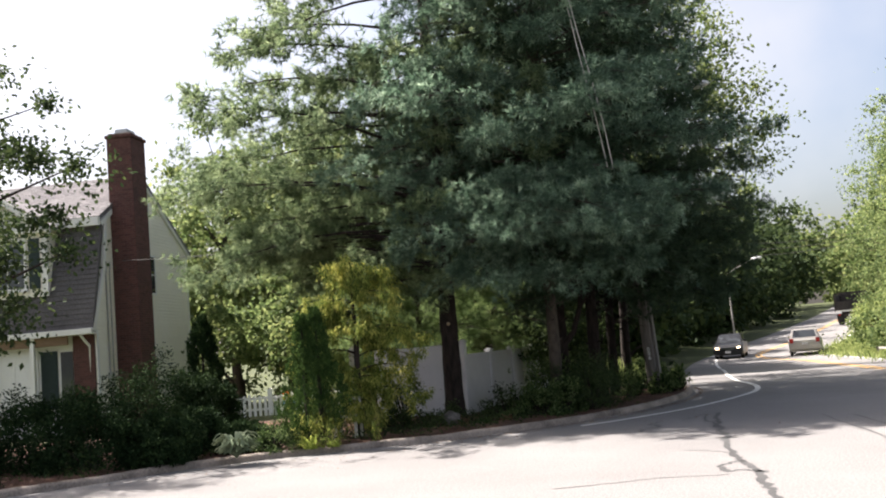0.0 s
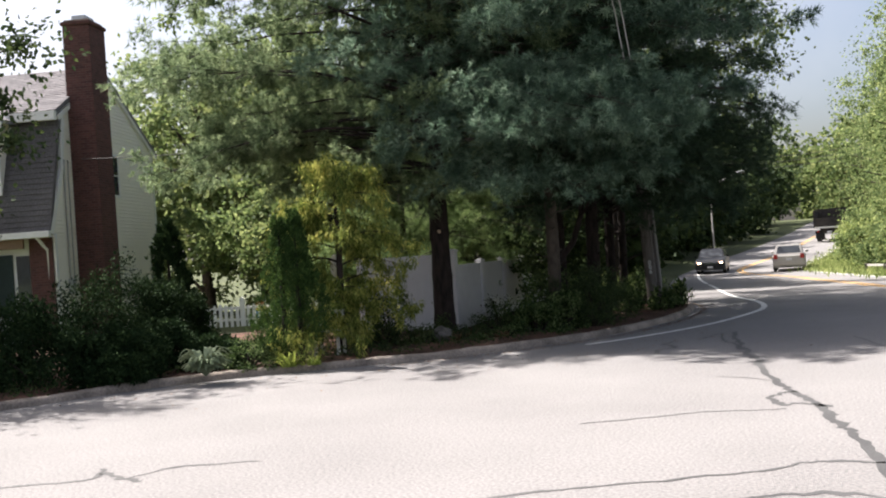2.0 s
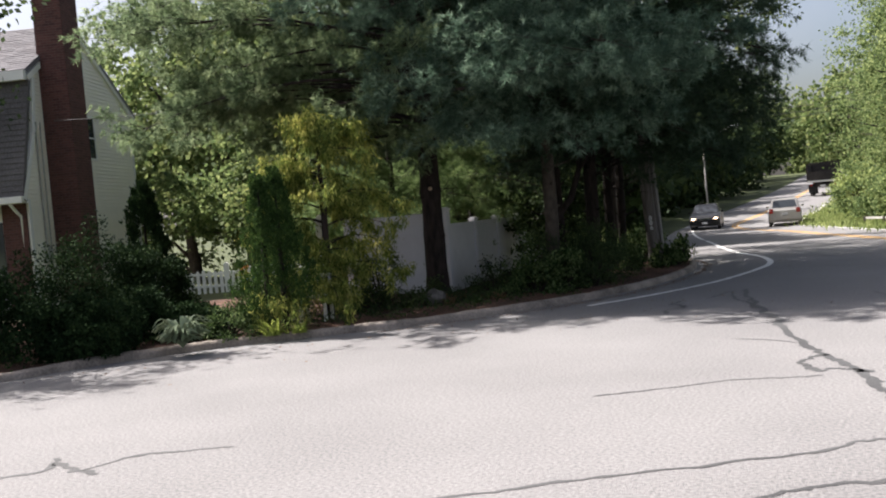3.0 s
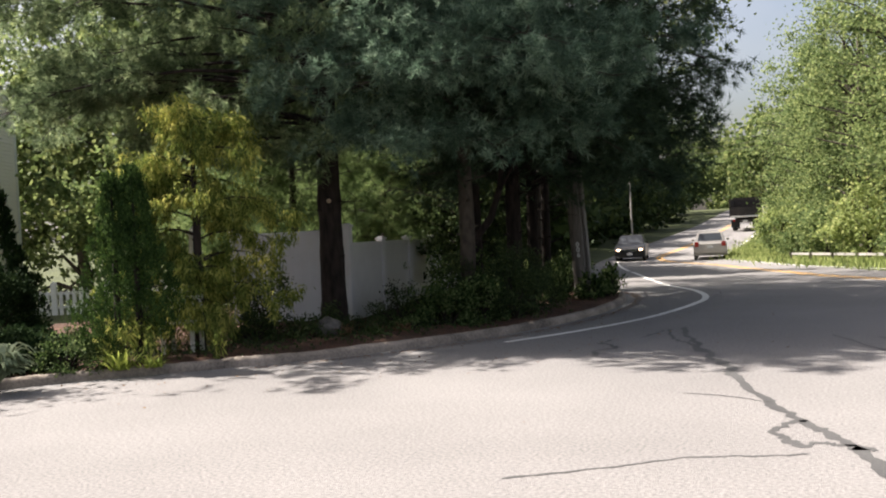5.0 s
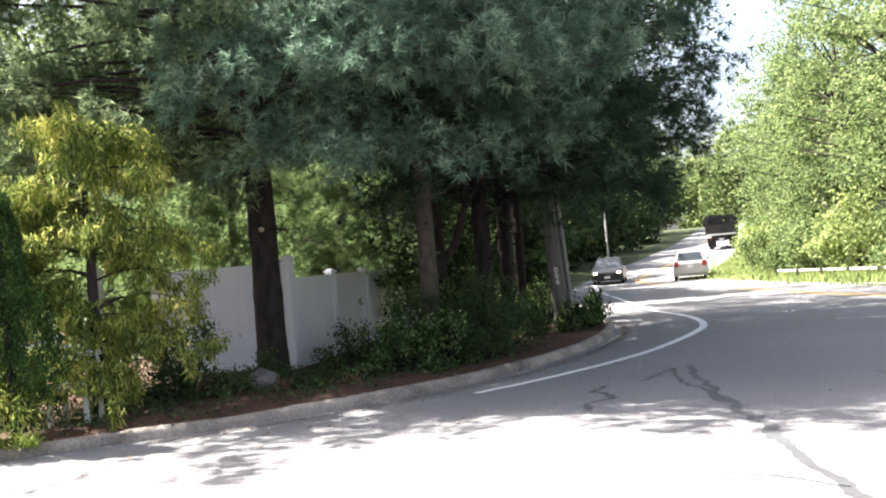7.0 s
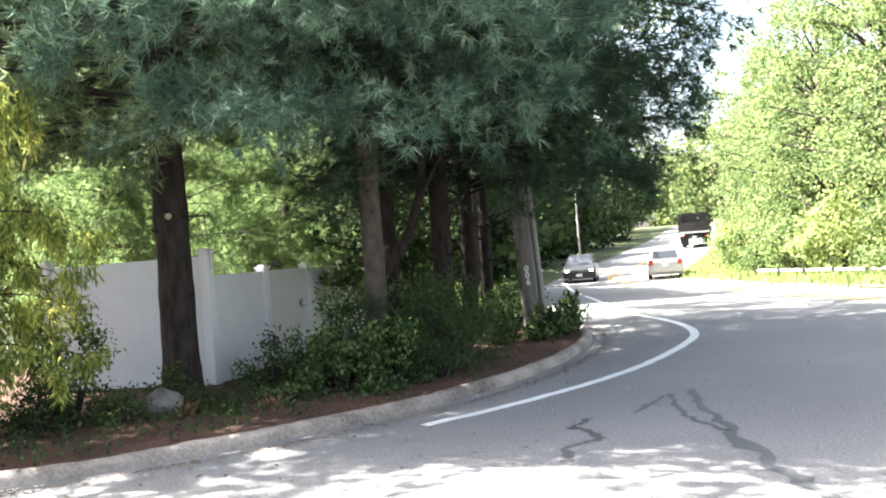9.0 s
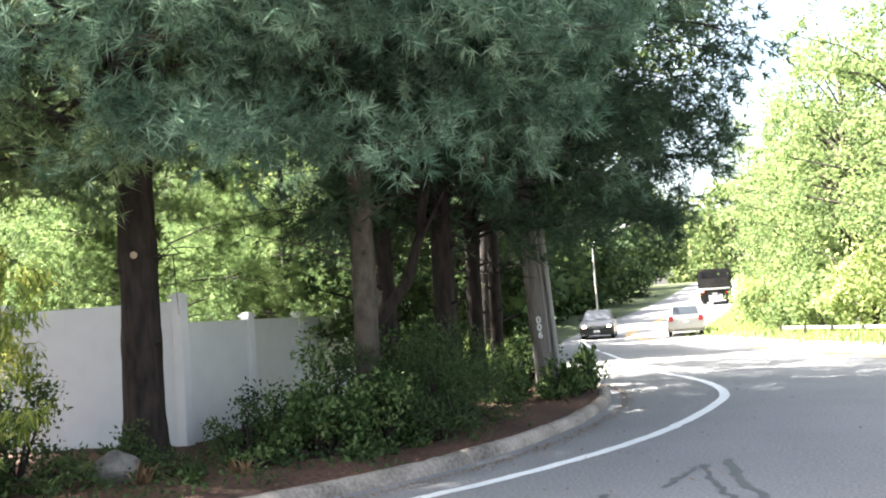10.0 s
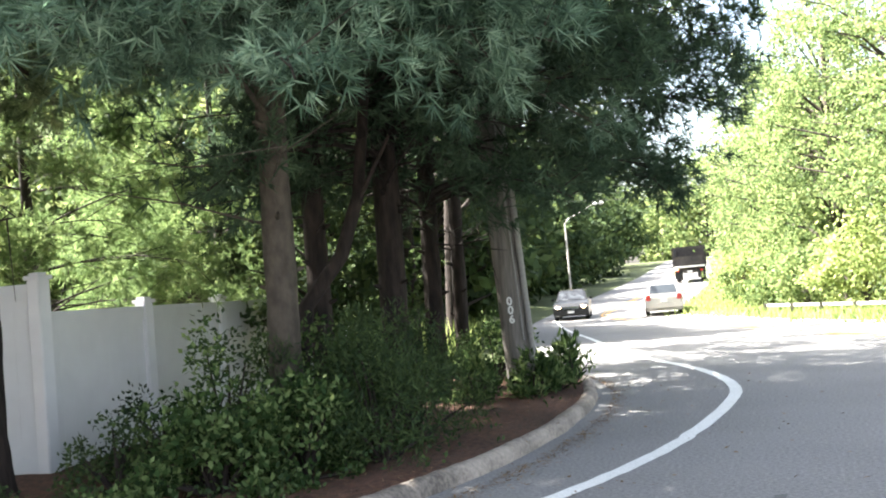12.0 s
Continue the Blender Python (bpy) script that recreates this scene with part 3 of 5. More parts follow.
# raised planting bed behind the kerb, uneven soil and fallen needles
def bed():
    inner = offset_line(smooth_line(KERB, 6), 0.13)
    rng = np.random.default_rng(5)
    rows = 16
    v, f = [], []
    for p in inner:
        for k in range(rows + 1):
            d = 9.0 * (k / rows) ** 1.4
            q = np.array(p) + np.array([-0.93, 0.22]) * d
            nz = noise.noise(Vector((q[0] * 0.9, q[1] * 0.9, 2.0))) * 0.05 + noise.noise(Vector((q[0] * 4, q[1] * 4, 7.0))) * 0.015
            v.append((q[0], q[1], 0.085 + nz * min(1, k) + 0.012 * d))
    n = rows + 1
    for i in range(len(inner) - 1):
        for k in range(rows):
            a = i * n + k
            f.append((a, a + n, a + n + 1, a + 1))
    return tagged(put("planting_bed", np_mesh("planting_bed", v, f, True), M_MULCH), "reddish-brown pine needle mulch bed behind the kerb", "ground", kind="structure")


bed()

WHITE = [(0.84, 17.9), (1.24, 18.68), (1.56, 19.45), (1.82, 20.2), (2.1, 21.3), (2.27, 22.6), (2.36, 24.0), (2.28, 25.1), (1.98, 26.3), (1.36, 28.0), (0.4, 30.4), (-1.1, 35.0), (-3.04, 41.5), (-6.2, 51.5), (-9.2, 62)]
stripe("white_edge_line", smooth_line(WHITE, 8), 0.13, 0.004, M_WHITE_LINE, "white painted edge line curving round the corner", "road marking")
stripe("white_edge_line", smooth_line([(9.0, 28.4), (6.2, 36.4), (3.6, 43), (0.2, 52), (-2.5, 60), (-3.2, 64), (-3.75, 75), (-4.65, 95)], 8), 0.13, 0.004, M_WHITE_LINE, "white painted edge line along the far verge", "road marking")
YEL = np.array(smooth_line([(13, 14), (8, 25), (4.15, 33.4), (2.4, 38.8), (-1.2, 49.5), (-6.8, 62.8), (-7.6, 75), (-8.3, 95), (-10.0, 120), (-12.5, 150), (-14.5, 190)], 8))
for d in (0.13, -0.13):
    stripe("yellow_centre_line", offset_line(YEL, d), 0.11, 0.004, M_YELLOW_LINE, "double yellow painted centre line on asphalt", "road marking")


def seal(points, width, seed):
    """A poured crack seal: a wandering strip of uneven width."""
    rng = np.random.default_rng(seed)
    ln = smooth_line(points, 14)
    v, f = [], []
    t = np.gradient(ln, axis=0)
    t /= np.linalg.norm(t, axis=1)[:, None]
    w = width * (0.55 + 0.45 * np.abs(np.convolve(rng.normal(size=len(ln) + 8), np.ones(4) / 2, "same")[4:-4]))
    j = np.convolve(rng.normal(size=len(ln) + 8), np.ones(3) / 3, "same")[4:-4] * width * 0.5
    for i in range(len(ln)):
        nrm = np.array([-t[i][1], t[i][0]])
        for s in (1, -1):
            p = ln[i] + nrm * (j[i] + s * w[i] / 2)
            v.append((p[0], p[1], 0.003))
    f = [(2 * i + 1, 2 * i + 3, 2 * i + 2, 2 * i) for i in range(len(ln) - 1)]
    me = np_mesh("crack_seal", v, f)
    return tagged(put("crack_seal", me, M_TAR), "dark wandering tar seal over a road crack", "road patch", kind="structure")


seal([(2.9, 19.6), (3.3, 18.0), (3.86, 16.4), (4.3, 15.0), (4.67, 13.96), (5.0, 13.2), (5.32, 12.5), (5.6, 11.7), (5.85, 10.96), (6.4, 9.3), (7.4, 7.0), (8.8, 4.0)], 0.11, 1)
seal([(4.95, 13.3), (4.8, 12.9), (5.0, 12.5), (5.2, 12.55), (5.45, 12.4)], 0.09, 2)
seal([(3.4, 11.25), (3.9, 11.6), (4.33, 11.97), (4.7, 12.1), (5.07, 12.23)], 0.03, 3)
seal([(3.0, 8.0), (3.44, 8.37), (4.14, 8.9), (4.9, 9.47), (5.37, 9.8), (5.64, 10.14), (6.1, 10.2)], 0.045, 4)
seal([(-0.5, 7.7), (-0.21, 7.97), (0.2, 8.3), (-0.03, 8.63)], 0.05, 5)
seal([(0.1, 8.5), (0.5, 8.4), (0.75, 8.35)], 0.06, 6)
seal([(0.55, 8.4), (0.62, 8.82), (0.9, 9.0), (1.26, 9.22)], 0.04, 7)
seal([(2.48, 16.6), (2.33, 17.0), (2.5, 17.3), (2.42, 17.55), (2.2, 17.8), (2.25, 18.15)], 0.07, 8)
seal([(2.6, 18.4), (2.68, 18.9), (2.75, 19.3), (2.9, 18.7), (3.05, 18.2), (3.41, 17.6)], 0.06, 9)
seal([(3.9, 14.3), (4.3, 14.2), (4.67, 13.96)], 0.025, 10)
seal([(5.2, 8.8), (5.6, 9.2), (6.1, 9.3), (6.2, 9.0), (5.8, 8.9)], 0.06, 11)
for k, (ox, oy) in enumerate(((0, 0), (0.55, -0.2), (1.0, -0.4))):
    seal([(4.9 + ox, 18.6 + oy), (5.9 + ox, 16.2 + oy), (7.0 + ox, 13.4 + oy)], 0.05, 12 + k)
# pale guard rail in the far verge
def guard_rail():
    g = empty("guard_rail", 5.5, 44.5, ground_z(5.5, 44.5), "pale low guard rail in the far grass verge", "guard rail")
    line = smooth_line([(1.6, 51.5), (5.5, 44.5), (10, 37.5), (15, 30)], 4)
    inv = g.matrix_world.inverted()
    for i in range(len(line) - 1):
        (x0, y0), (x1, y1) = line[i], line[i + 1]
        za, zb = ground_z(x0, y0), ground_z(x1, y1)
        bm = bmesh.new()
        prof = [(0.0, 0.3), (0.03, 0.325), (0.0, 0.35), (0.03, 0.375), (0.0, 0.4), (-0.03, 0.4), (-0.03, 0.3)]
        d = Vector((x1 - x0, y1 - y0, 0)).normalized()
        nrm = Vector((-d.y, d.x, 0))
        lo = [bm.verts.new(Vector((x0, y0, za + z)) + nrm * a) for a, z in prof]
        hi = [bm.verts.new(Vector((x1, y1, zb + z)) + nrm * a) for a, z in prof]
        for k in range(len(prof)):
            j = (k + 1) % len(prof)
            bm.faces.new((lo[k], lo[j], hi[j], hi[k]))
        bmesh.ops.recalc_face_normals(bm, faces=bm.faces)
        part("beam", bm, M_STRAND, g).matrix_parent_inverse = inv
        part("post", box_bm(x0 - 0.06, y0 - 0.16, za - 0.1, x0 + 0.06, y0 - 0.05, za + 0.42, 0.01), M_POLE, g).matrix_parent_inverse = inv


guard_rail()

# ---- white fence ----
FENCE_POSTS = [(-4.7, 19.4, 1.78), (-2.76, 19.95, 1.78), (-3.02, 21.6, 1.54), (-3.44, 23.5, 1.54), (-3.85, 25.4, 1.54), (-4.25, 27.3, 1.54), (-4.65, 29.2, 1.54)]
fence = empty("privacy_fence", -2.76, 19.95, 0.1, "white vinyl privacy fence with capped posts, stepping down", "fence")


def fence_piece(name, bm, label=""):
    ob = part(name, bm, M_VINYL, fence, label)
    ob.matrix_parent_inverse = fence.matrix_world.inverted()
    return ob


for i, (x, y, z) in enumerate(FENCE_POSTS):
    ob = fence_piece("post", box_bm(x - 0.065, y - 0.065, 0.0, x + 0.065, y + 0.065, z - 0.06, 0.008))
    bm = box_bm(x - 0.085, y - 0.085, z - 0.06, x + 0.085, y + 0.085, z - 0.025, 0.008)
    box_bm(x - 0.06, y - 0.06, z - 0.025, x + 0.06, y + 0.06, z + 0.0, 0.015, bm)
    fence_piece("post_cap", bm)
for i in range(len(FENCE_POSTS) - 1):
    (x0, y0, z0), (x1, y1, z1) = FENCE_POSTS[i], FENCE_POSTS[i + 1]
    top = min(z0, z1) - 0.09
    ln = math.hypot(x1 - x0, y1 - y0)
    m = Matrix.Translation((x0, y0, 0)) @ Matrix.Rotation(math.atan2(y1 - y0, x1 - x0), 4, 'Z')
    fence_piece("rail", box_bm(0.06, -0.035, top - 0.13, ln - 0.06, 0.035, top, 0.006, m=m))
    fence_piece("rail", box_bm(0.06, -0.035, 0.1, ln - 0.06, 0.035, 0.24, 0.006, m=m))
    k = int((ln - 0.12) / 0.15)
    for j in range(k):
        a = 0.06 + (ln - 0.12) * j / k
        fence_piece("board", box_bm(a + 0.0005, -0.018, 0.2, a + (ln - 0.12) / k - 0.0005, 0.018, top - 0.1, m=m))


# ---- house ----
def house():
    rz = math.degrees(math.atan2(0.42, 0.91))
    h = empty("house", -16.7, 21.2, 0.0, "cream gambrel-roofed house with brick end chimney and dormer", "house", rz=rz)
    W = 12.0
    # gable wall core
    prof = [(0.0, -0.2), (7.6, -0.2), (7.6, 6.15), (3.7, 8.45), (0.8, 6.65), (0.55, 5.0), (0.0, 3.1)]
    wall = part("gable_wall", prism_bm([(a, z) for a, z in prof], -0.18, 0.0, "x"), M_SIDING, h)
    def span(z):
        """Where the gable wall begins and ends at a height."""
        y0 = np.interp(z, (3.1, 5.0, 6.65, 8.45), (0.0, 0.55, 0.8, 3.7))
        y1 = np.interp(z, (6.15, 8.45), (7.6, 3.7))
        return float(y0), float(y1)
    z = 0.0
    while z < 8.3:
        bm = bmesh.new()
        (a0, a1), (b0, b1) = span(z), span(z + 0.12)
        vs = [bm.verts.new(p) for p in ((0.003, a0, z), (0.003, a1, z), (0.003, b1, z + 0.118), (0.003, b0, z + 0.118), (0.026, a0, z), (0.026, a1, z))]
        bm.faces.new((vs[4], vs[5], vs[2], vs[3]))
        bm.faces.new((vs[0], vs[1], vs[5], vs[4]))
        part("clapboard", bm, M_SIDING, wall)
        z += 0.12
    part("rear_wall", box_bm(-W, 7.42, -0.2, -0.19, 7.6, 6.15), M_SIDING, h)
    part("front_wall", box_bm(-W, 0.02, -0.2, -0.19, 0.2, 3.1), M_WHITE, h, "white painted front wall")
    part("end_wall", prism_bm(prof, -W - 0.18, -W, "x"), M_SIDING, h)
    # corner boards and rake trim
    part("corner_board", box_bm(0.0, 7.5, -0.1, 0.035, 7.63, 6.15), M_WHITE, h)
    part("corner_board", box_bm(0.0, -0.03, -0.1, 0.035, 0.1, 3.1), M_WHITE, h)
    def rake(p, q, wd=0.16):
        d = Vector((0, q[0] - p[0], q[1] - p[1]))
        n = Vector((0, -d.z, d.y)).normalized()
        bm = bmesh.new()
        pts = [Vector((0, p[0], p[1])), Vector((0, q[0], q[1])), Vector((0, q[0], q[1])) - n * wd, Vector((0, p[0], p[1])) - n * wd]
        lo = [bm.verts.new(v + Vector((0.0, 0, 0))) for v in pts]
        hi = [bm.verts.new(v + Vector((0.09, 0, 0))) for v in pts]
        for i in range(4):
            bm.faces.new((lo[i], lo[(i + 1) % 4], hi[(i + 1) % 4], hi[i]))
        bm.faces.new(hi)
        bm.faces.new(lo[::-1])
        bmesh.ops.recalc_face_normals(bm, faces=bm.faces)
        return part("rake_board", bm, M_WHITE, h)
    rake((3.7, 8.55), (7.9, 6.08))
    rake((0.5, 6.6), (3.7, 8.55))
    rake((-0.35, 3.1), (0.5, 5.0))
    rake((0.5, 5.0), (0.75, 6.6))
    # roof slopes with lapped shingle courses
    def slope(name, p, q, x0, x1, material, course=0.16, tag=""):
        (ya, za), (yb, zb) = p, q
        ln = math.hypot(yb - ya, zb - za)
        ny, nz = -(zb - za) / ln, (yb - ya) / ln
        if nz < 0:
            ny, nz = -ny, -nz
        bm = bmesh.new()
        vs = [bm.verts.new((x, y + ny * o, z + nz * o)) for o in (-0.12, 0.0) for x, y, z in ((x0, ya, za), (x1, ya, za), (x1, yb, zb), (x0, yb, zb))]
        for idx in ((0, 1, 2, 3), (4, 5, 6, 7), (0, 1, 5, 4), (1, 2, 6, 5), (2, 3, 7, 6), (3, 0, 4, 7)):
            bm.faces.new([vs[i] for i in idx])
        bmesh.ops.recalc_face_normals(bm, faces=bm.faces)
        deck = part(name, bm, material, h, tag)
        rng = random.Random(len(name))
        bm = bmesh.new()
        n = int(ln / course)
        for i in range(n):
            f0, f1 = i / n, (i + 1) / n
            x = x0
            while x < x1 - 0.02:
                xe = min(x1, x + rng.uniform(0.22, 0.36))
                lift = rng.uniform(0.016, 0.03)
                a = [(x, ya + (yb - ya) * f0 + ny * lift, za + (zb - za) * f0 + nz * lift), (xe - 0.008, ya + (yb - ya) * f0 + ny * lift, za + (zb - za) * f0 + nz * lift),
                     (xe - 0.008, ya + (yb - ya) * f1 + ny * 0.006, za + (zb - za) * f1 + nz * 0.006), (x, ya + (yb - ya) * f1 + ny * 0.006, za + (zb - za) * f1 + nz * 0.006)]
                b = [(x, ya + (yb - ya) * f0 + ny * 0.003, za + (zb - za) * f0 + nz * 0.003), (xe - 0.008, ya + (yb - ya) * f0 + ny * 0.003, za + (zb - za) * f0 + nz * 0.003)]
                v = [bm.verts.new(t) for t in a + b]
                bm.faces.new((v[0], v[1], v[2], v[3]))
                bm.faces.new((v[4], v[5], v[1], v[0]))
                x = xe
        ob = part("shingle_layer", bm, material, deck)
        return tagged(ob, kind="stuff")
    slope("rear_roof", (7.95, 6.15), (3.7, 8.65), -W - 0.2, 0.1, M_SHINGLE)
    slope("upper_front_roof", (0.4, 6.75), (3.7, 8.65), -W - 0.2, 0.1, M_SHINGLE)
    # shade of trees and dormer is in this slope's darker colour
    slope("lower_front_roof", (-0.35, 3.15), (0.6, 6.62), -W - 0.2, 0.08, M_SHINGLE_SHADE, tag="steep lower front roof, shingles darkened for shade")
    part("fascia", box_bm(-W - 0.2, 0.28, 6.45, 0.1, 0.42, 6.72), M_WHITE, h)
    part("eave_fascia", box_bm(-W - 0.2, -0.5, 2.98, 0.1, -0.36, 3.16, 0.01), M_WHITE, h)
    part("soffit", box_bm(-W, -0.36, 2.98, 0.05, 0.02, 3.02), M_WHITE, h)
    # downspout
    tv, tf = tube([[(-0.3, -0.45, 3.0, 0.045), (-0.22, -0.25, 2.75, 0.045), (-0.2, -0.03, 2.6, 0.045), (-0.2, -0.03, 0.0, 0.045)]], 8)
    put("downspout", np_mesh("downspout", tv, tf, True), M_WHITE, h, "white downspout")
    part("brick_pier", box_bm(-0.75, -0.06, -0.1, -0.05, 0.03, 2.98), M_CHIMNEY, h, "red brick corner pier")
    # front windows, shutters and door
    def window(x0, x1, z0, z1, yf, cols=2, rows=2):
        win = part("window", box_bm(x0, yf, z0, x1, yf + 0.03, z1), M_GLASS, h)
        for a, b, c, d in ((x0 - 0.09, z0 - 0.09, x1 + 0.09, z0), (x0 - 0.09, z1, x1 + 0.09, z1 + 0.09), (x0 - 0.09, z0, x0, z1), (x1, z0, x1 + 0.09, z1)):
            part("frame", box_bm(a, yf - 0.03, b, c, yf + 0.035, d), M_WHITE, win)
        for k in range(1, cols):
            x = x0 + (x1 - x0) * k / cols
            part("muntin", box_bm(x - 0.015, yf - 0.012, z0, x + 0.015, yf + 0.01, z1), M_WHITE, win)
        for k in range(1, rows):
            zz = z0 + (z1 - z0) * k / rows
            part("muntin", box_bm(x0, yf - 0.014, zz - 0.02, x1, yf + 0.008, zz + 0.02), M_WHITE, win)
        part("sill", box_bm(x0 - 0.12, yf - 0.08, z0 - 0.13, x1 + 0.12, yf + 0.03, z0 - 0.09), M_WHITE, win)
    def shutter(x0, x1, z0, z1, yf):
        s = part("shutter", box_bm(x0, yf - 0.035, z0, x1, yf, z1, 0.005), M_SHUTTER, h, "dark green louvred shutter")
        bm = bmesh.new()
        z = z0 + 0.06
        while z < z1 - 0.06:
            box_bm(x0 + 0.05, yf - 0.05, z, x1 - 0.05, yf - 0.032, z + 0.03, 0, bm)
            z += 0.06
        part("louvres", bm, M_SHUTTER, s)
    panel = part("entry_panel", box_bm(-3.35, -0.03, 0.1, -1.95, 0.018, 2.62, 0.006), M_WHITE, h, "pale grey-white panelled entry")
    for k in range(2):
        part("panel_moulding", box_bm(-3.2 + 0.65 * k, -0.045, 0.3, -2.7 + 0.65 * k, -0.028, 2.4, 0.006), M_WHITE, panel)
    part("porch_post", box_bm(-1.98, -0.42, -0.1, -1.84, -0.28, 2.98, 0.01), M_WHITE, h)
    part("porch_post", box_bm(-3.52, -0.42, -0.1, -3.38, -0.28, 2.98, 0.01), M_WHITE, h)
    part("porch_beam", box_bm(-W, -0.36, 2.7, -0.76, -0.28, 2.975, 0.01), M_BEAM, h, "brown stained porch beam")
    shutter(-1.85, -1.3, 0.75, 2.55, 0.0)
    shutter(-4.05, -3.5, 0.75, 2.55, 0.0)
    part("door", box_bm(-5.6, -0.02, 0.0, -4.7, 0.03, 2.1, 0.01), M_SHUTTER, h, "dark front door")
    part("dark_window", box_bm(-1.2, -0.005, 0.5, -0.8, 0.03, 2.5), M_GLASS, h)
    part("porch_post", box_bm(-4.42, -0.42, -0.1, -4.28, -0.28, 2.98, 0.01), M_WHITE, h)
    # gable window
    gw = part("gable_window", box_bm(0.0, 3.95, 4.45, 0.03, 4.55, 5.75), M_GLASS, h)
    part("frame", box_bm(0.0, 3.87, 4.37, 0.045, 3.95, 5.83), M_WHITE, gw)
    part("frame", box_bm(0.0, 4.55, 4.37, 0.045, 4.63, 5.83), M_WHITE, gw)
    part("frame", box_bm(0.0, 3.95, 5.75, 0.045, 4.55, 5.83), M_WHITE, gw)
    part("frame", box_bm(0.0, 3.95, 4.37, 0.045, 4.55, 4.45), M_WHITE, gw)
    part("muntin", box_bm(0.028, 3.95, 5.08, 0.04, 4.55, 5.12), M_WHITE, gw)
    # dormer
    d = part("dormer", prism_bm([(-4.1, 4.3), (-1.45, 4.3), (-1.45, 6.5), (-2.78, 7.35), (-4.1, 6.5)], -0.12, 2.6, "y"), M_SIDING, h)
    for sgn in (1, -1):
        xe = -2.78 + sgn * 1.6
        bm = bmesh.new()
        a, b = (xe, 6.38), (-2.78, 7.42)
        vs = [bm.verts.new((x, y, z + o)) for o in (0, 0.1) for y in (-0.35, 3.0) for x, z in (a, b)]
        for idx in ((0, 1, 3, 2), (4, 5, 7, 6), (0, 1, 5, 4), (2, 3, 7, 6), (0, 2, 6, 4), (1, 3, 7, 5)):
            bm.faces.new([vs[i] for i in idx])
        bmesh.ops.recalc_face_normals(bm, faces=bm.faces)
        part("dormer_roof", bm, M_SHINGLE, d)
    for sgn in (1, -1):
        bm = bmesh.new()
        a, b = (-2.78 + sgn * 1.62, 6.3), (-2.78, 7.4)
        vs = [bm.verts.new((x, y, z + o)) for o in (-0.1, 0.1) for y in (-0.42, -0.355) for x, z in (a, b)]
        for idx in ((0, 1, 3, 2), (4, 5, 7, 6), (0, 1, 5, 4), (2, 3, 7, 6), (0, 2, 6, 4), (1, 3, 7, 5)):
            bm.faces.new([vs[i] for i in idx])
        bmesh.ops.recalc_face_normals(bm, faces=bm.faces)
        part("dormer_rake", bm, M_WHITE, d)
    part("dormer_trim", box_bm(-4.3, -0.32, 6.3, -1.26, -0.13, 6.46, 0.01), M_WHITE, d)
    part("corner_board", box_bm(-1.6, -0.15, 4.3, -1.42, -0.1, 6.3), M_WHITE, d)
    bm = bmesh.new()
    for k in range(6):
        zz = 6.48 + k * 0.13
        half = max(0.05, 1.28 * (1 - (zz - 6.46) / 0.88))
        box_bm(-2.78 - half, -0.16, zz, -2.78 + half, -0.12, zz + 0.115, 0, bm)
    part("pediment_boards", bm, M_WHITE, d)
    window(-3.35, -2.2, 4.6, 6.1, -0.14, 2, 2)
    shutter(-2.05, -1.68, 4.55, 6.15, -0.12)
    shutter(-3.87, -3.5, 4.55, 6.15, -0.12)
    # chimney
    c = part("chimney", box_bm(0.0, 1.33, -0.1, 0.85, 2.4, 9.45, 0.01), M_CHIMNEY, h, "weathered dark red brick chimney")
    part("chimney_cap", box_bm(-0.05, 1.28, 9.45, 0.9, 2.45, 9.56, 0.02), M_CHIMNEY, c)
    part("crown_slab", box_bm(0.02, 1.36, 9.56, 0.83, 2.37, 9.63, 0.02), M_KERB, c)
    part("flue", box_bm(0.2, 1.55, 9.63, 0.65, 2.15, 9.8, 0.02), M_GALV, c)
    # service cable and conduit at the gable's front edge
    for a, r in ((0.72, 0.028), (0.98, 0.018)):
        tv, tf = tube([[(0.06, a, 0.2, r), (0.06, a, 4.9, r), (0.1, a - 0.04, 5.3, r)]], 6)
        put("conduit", np_mesh("conduit", tv, tf, True), M_STRAND, h)
    part("meter_box", box_bm(0.03, 0.6, 1.3, 0.16, 0.86, 1.75, 0.02), M_GALV, h, "grey electricity meter box")
    return h


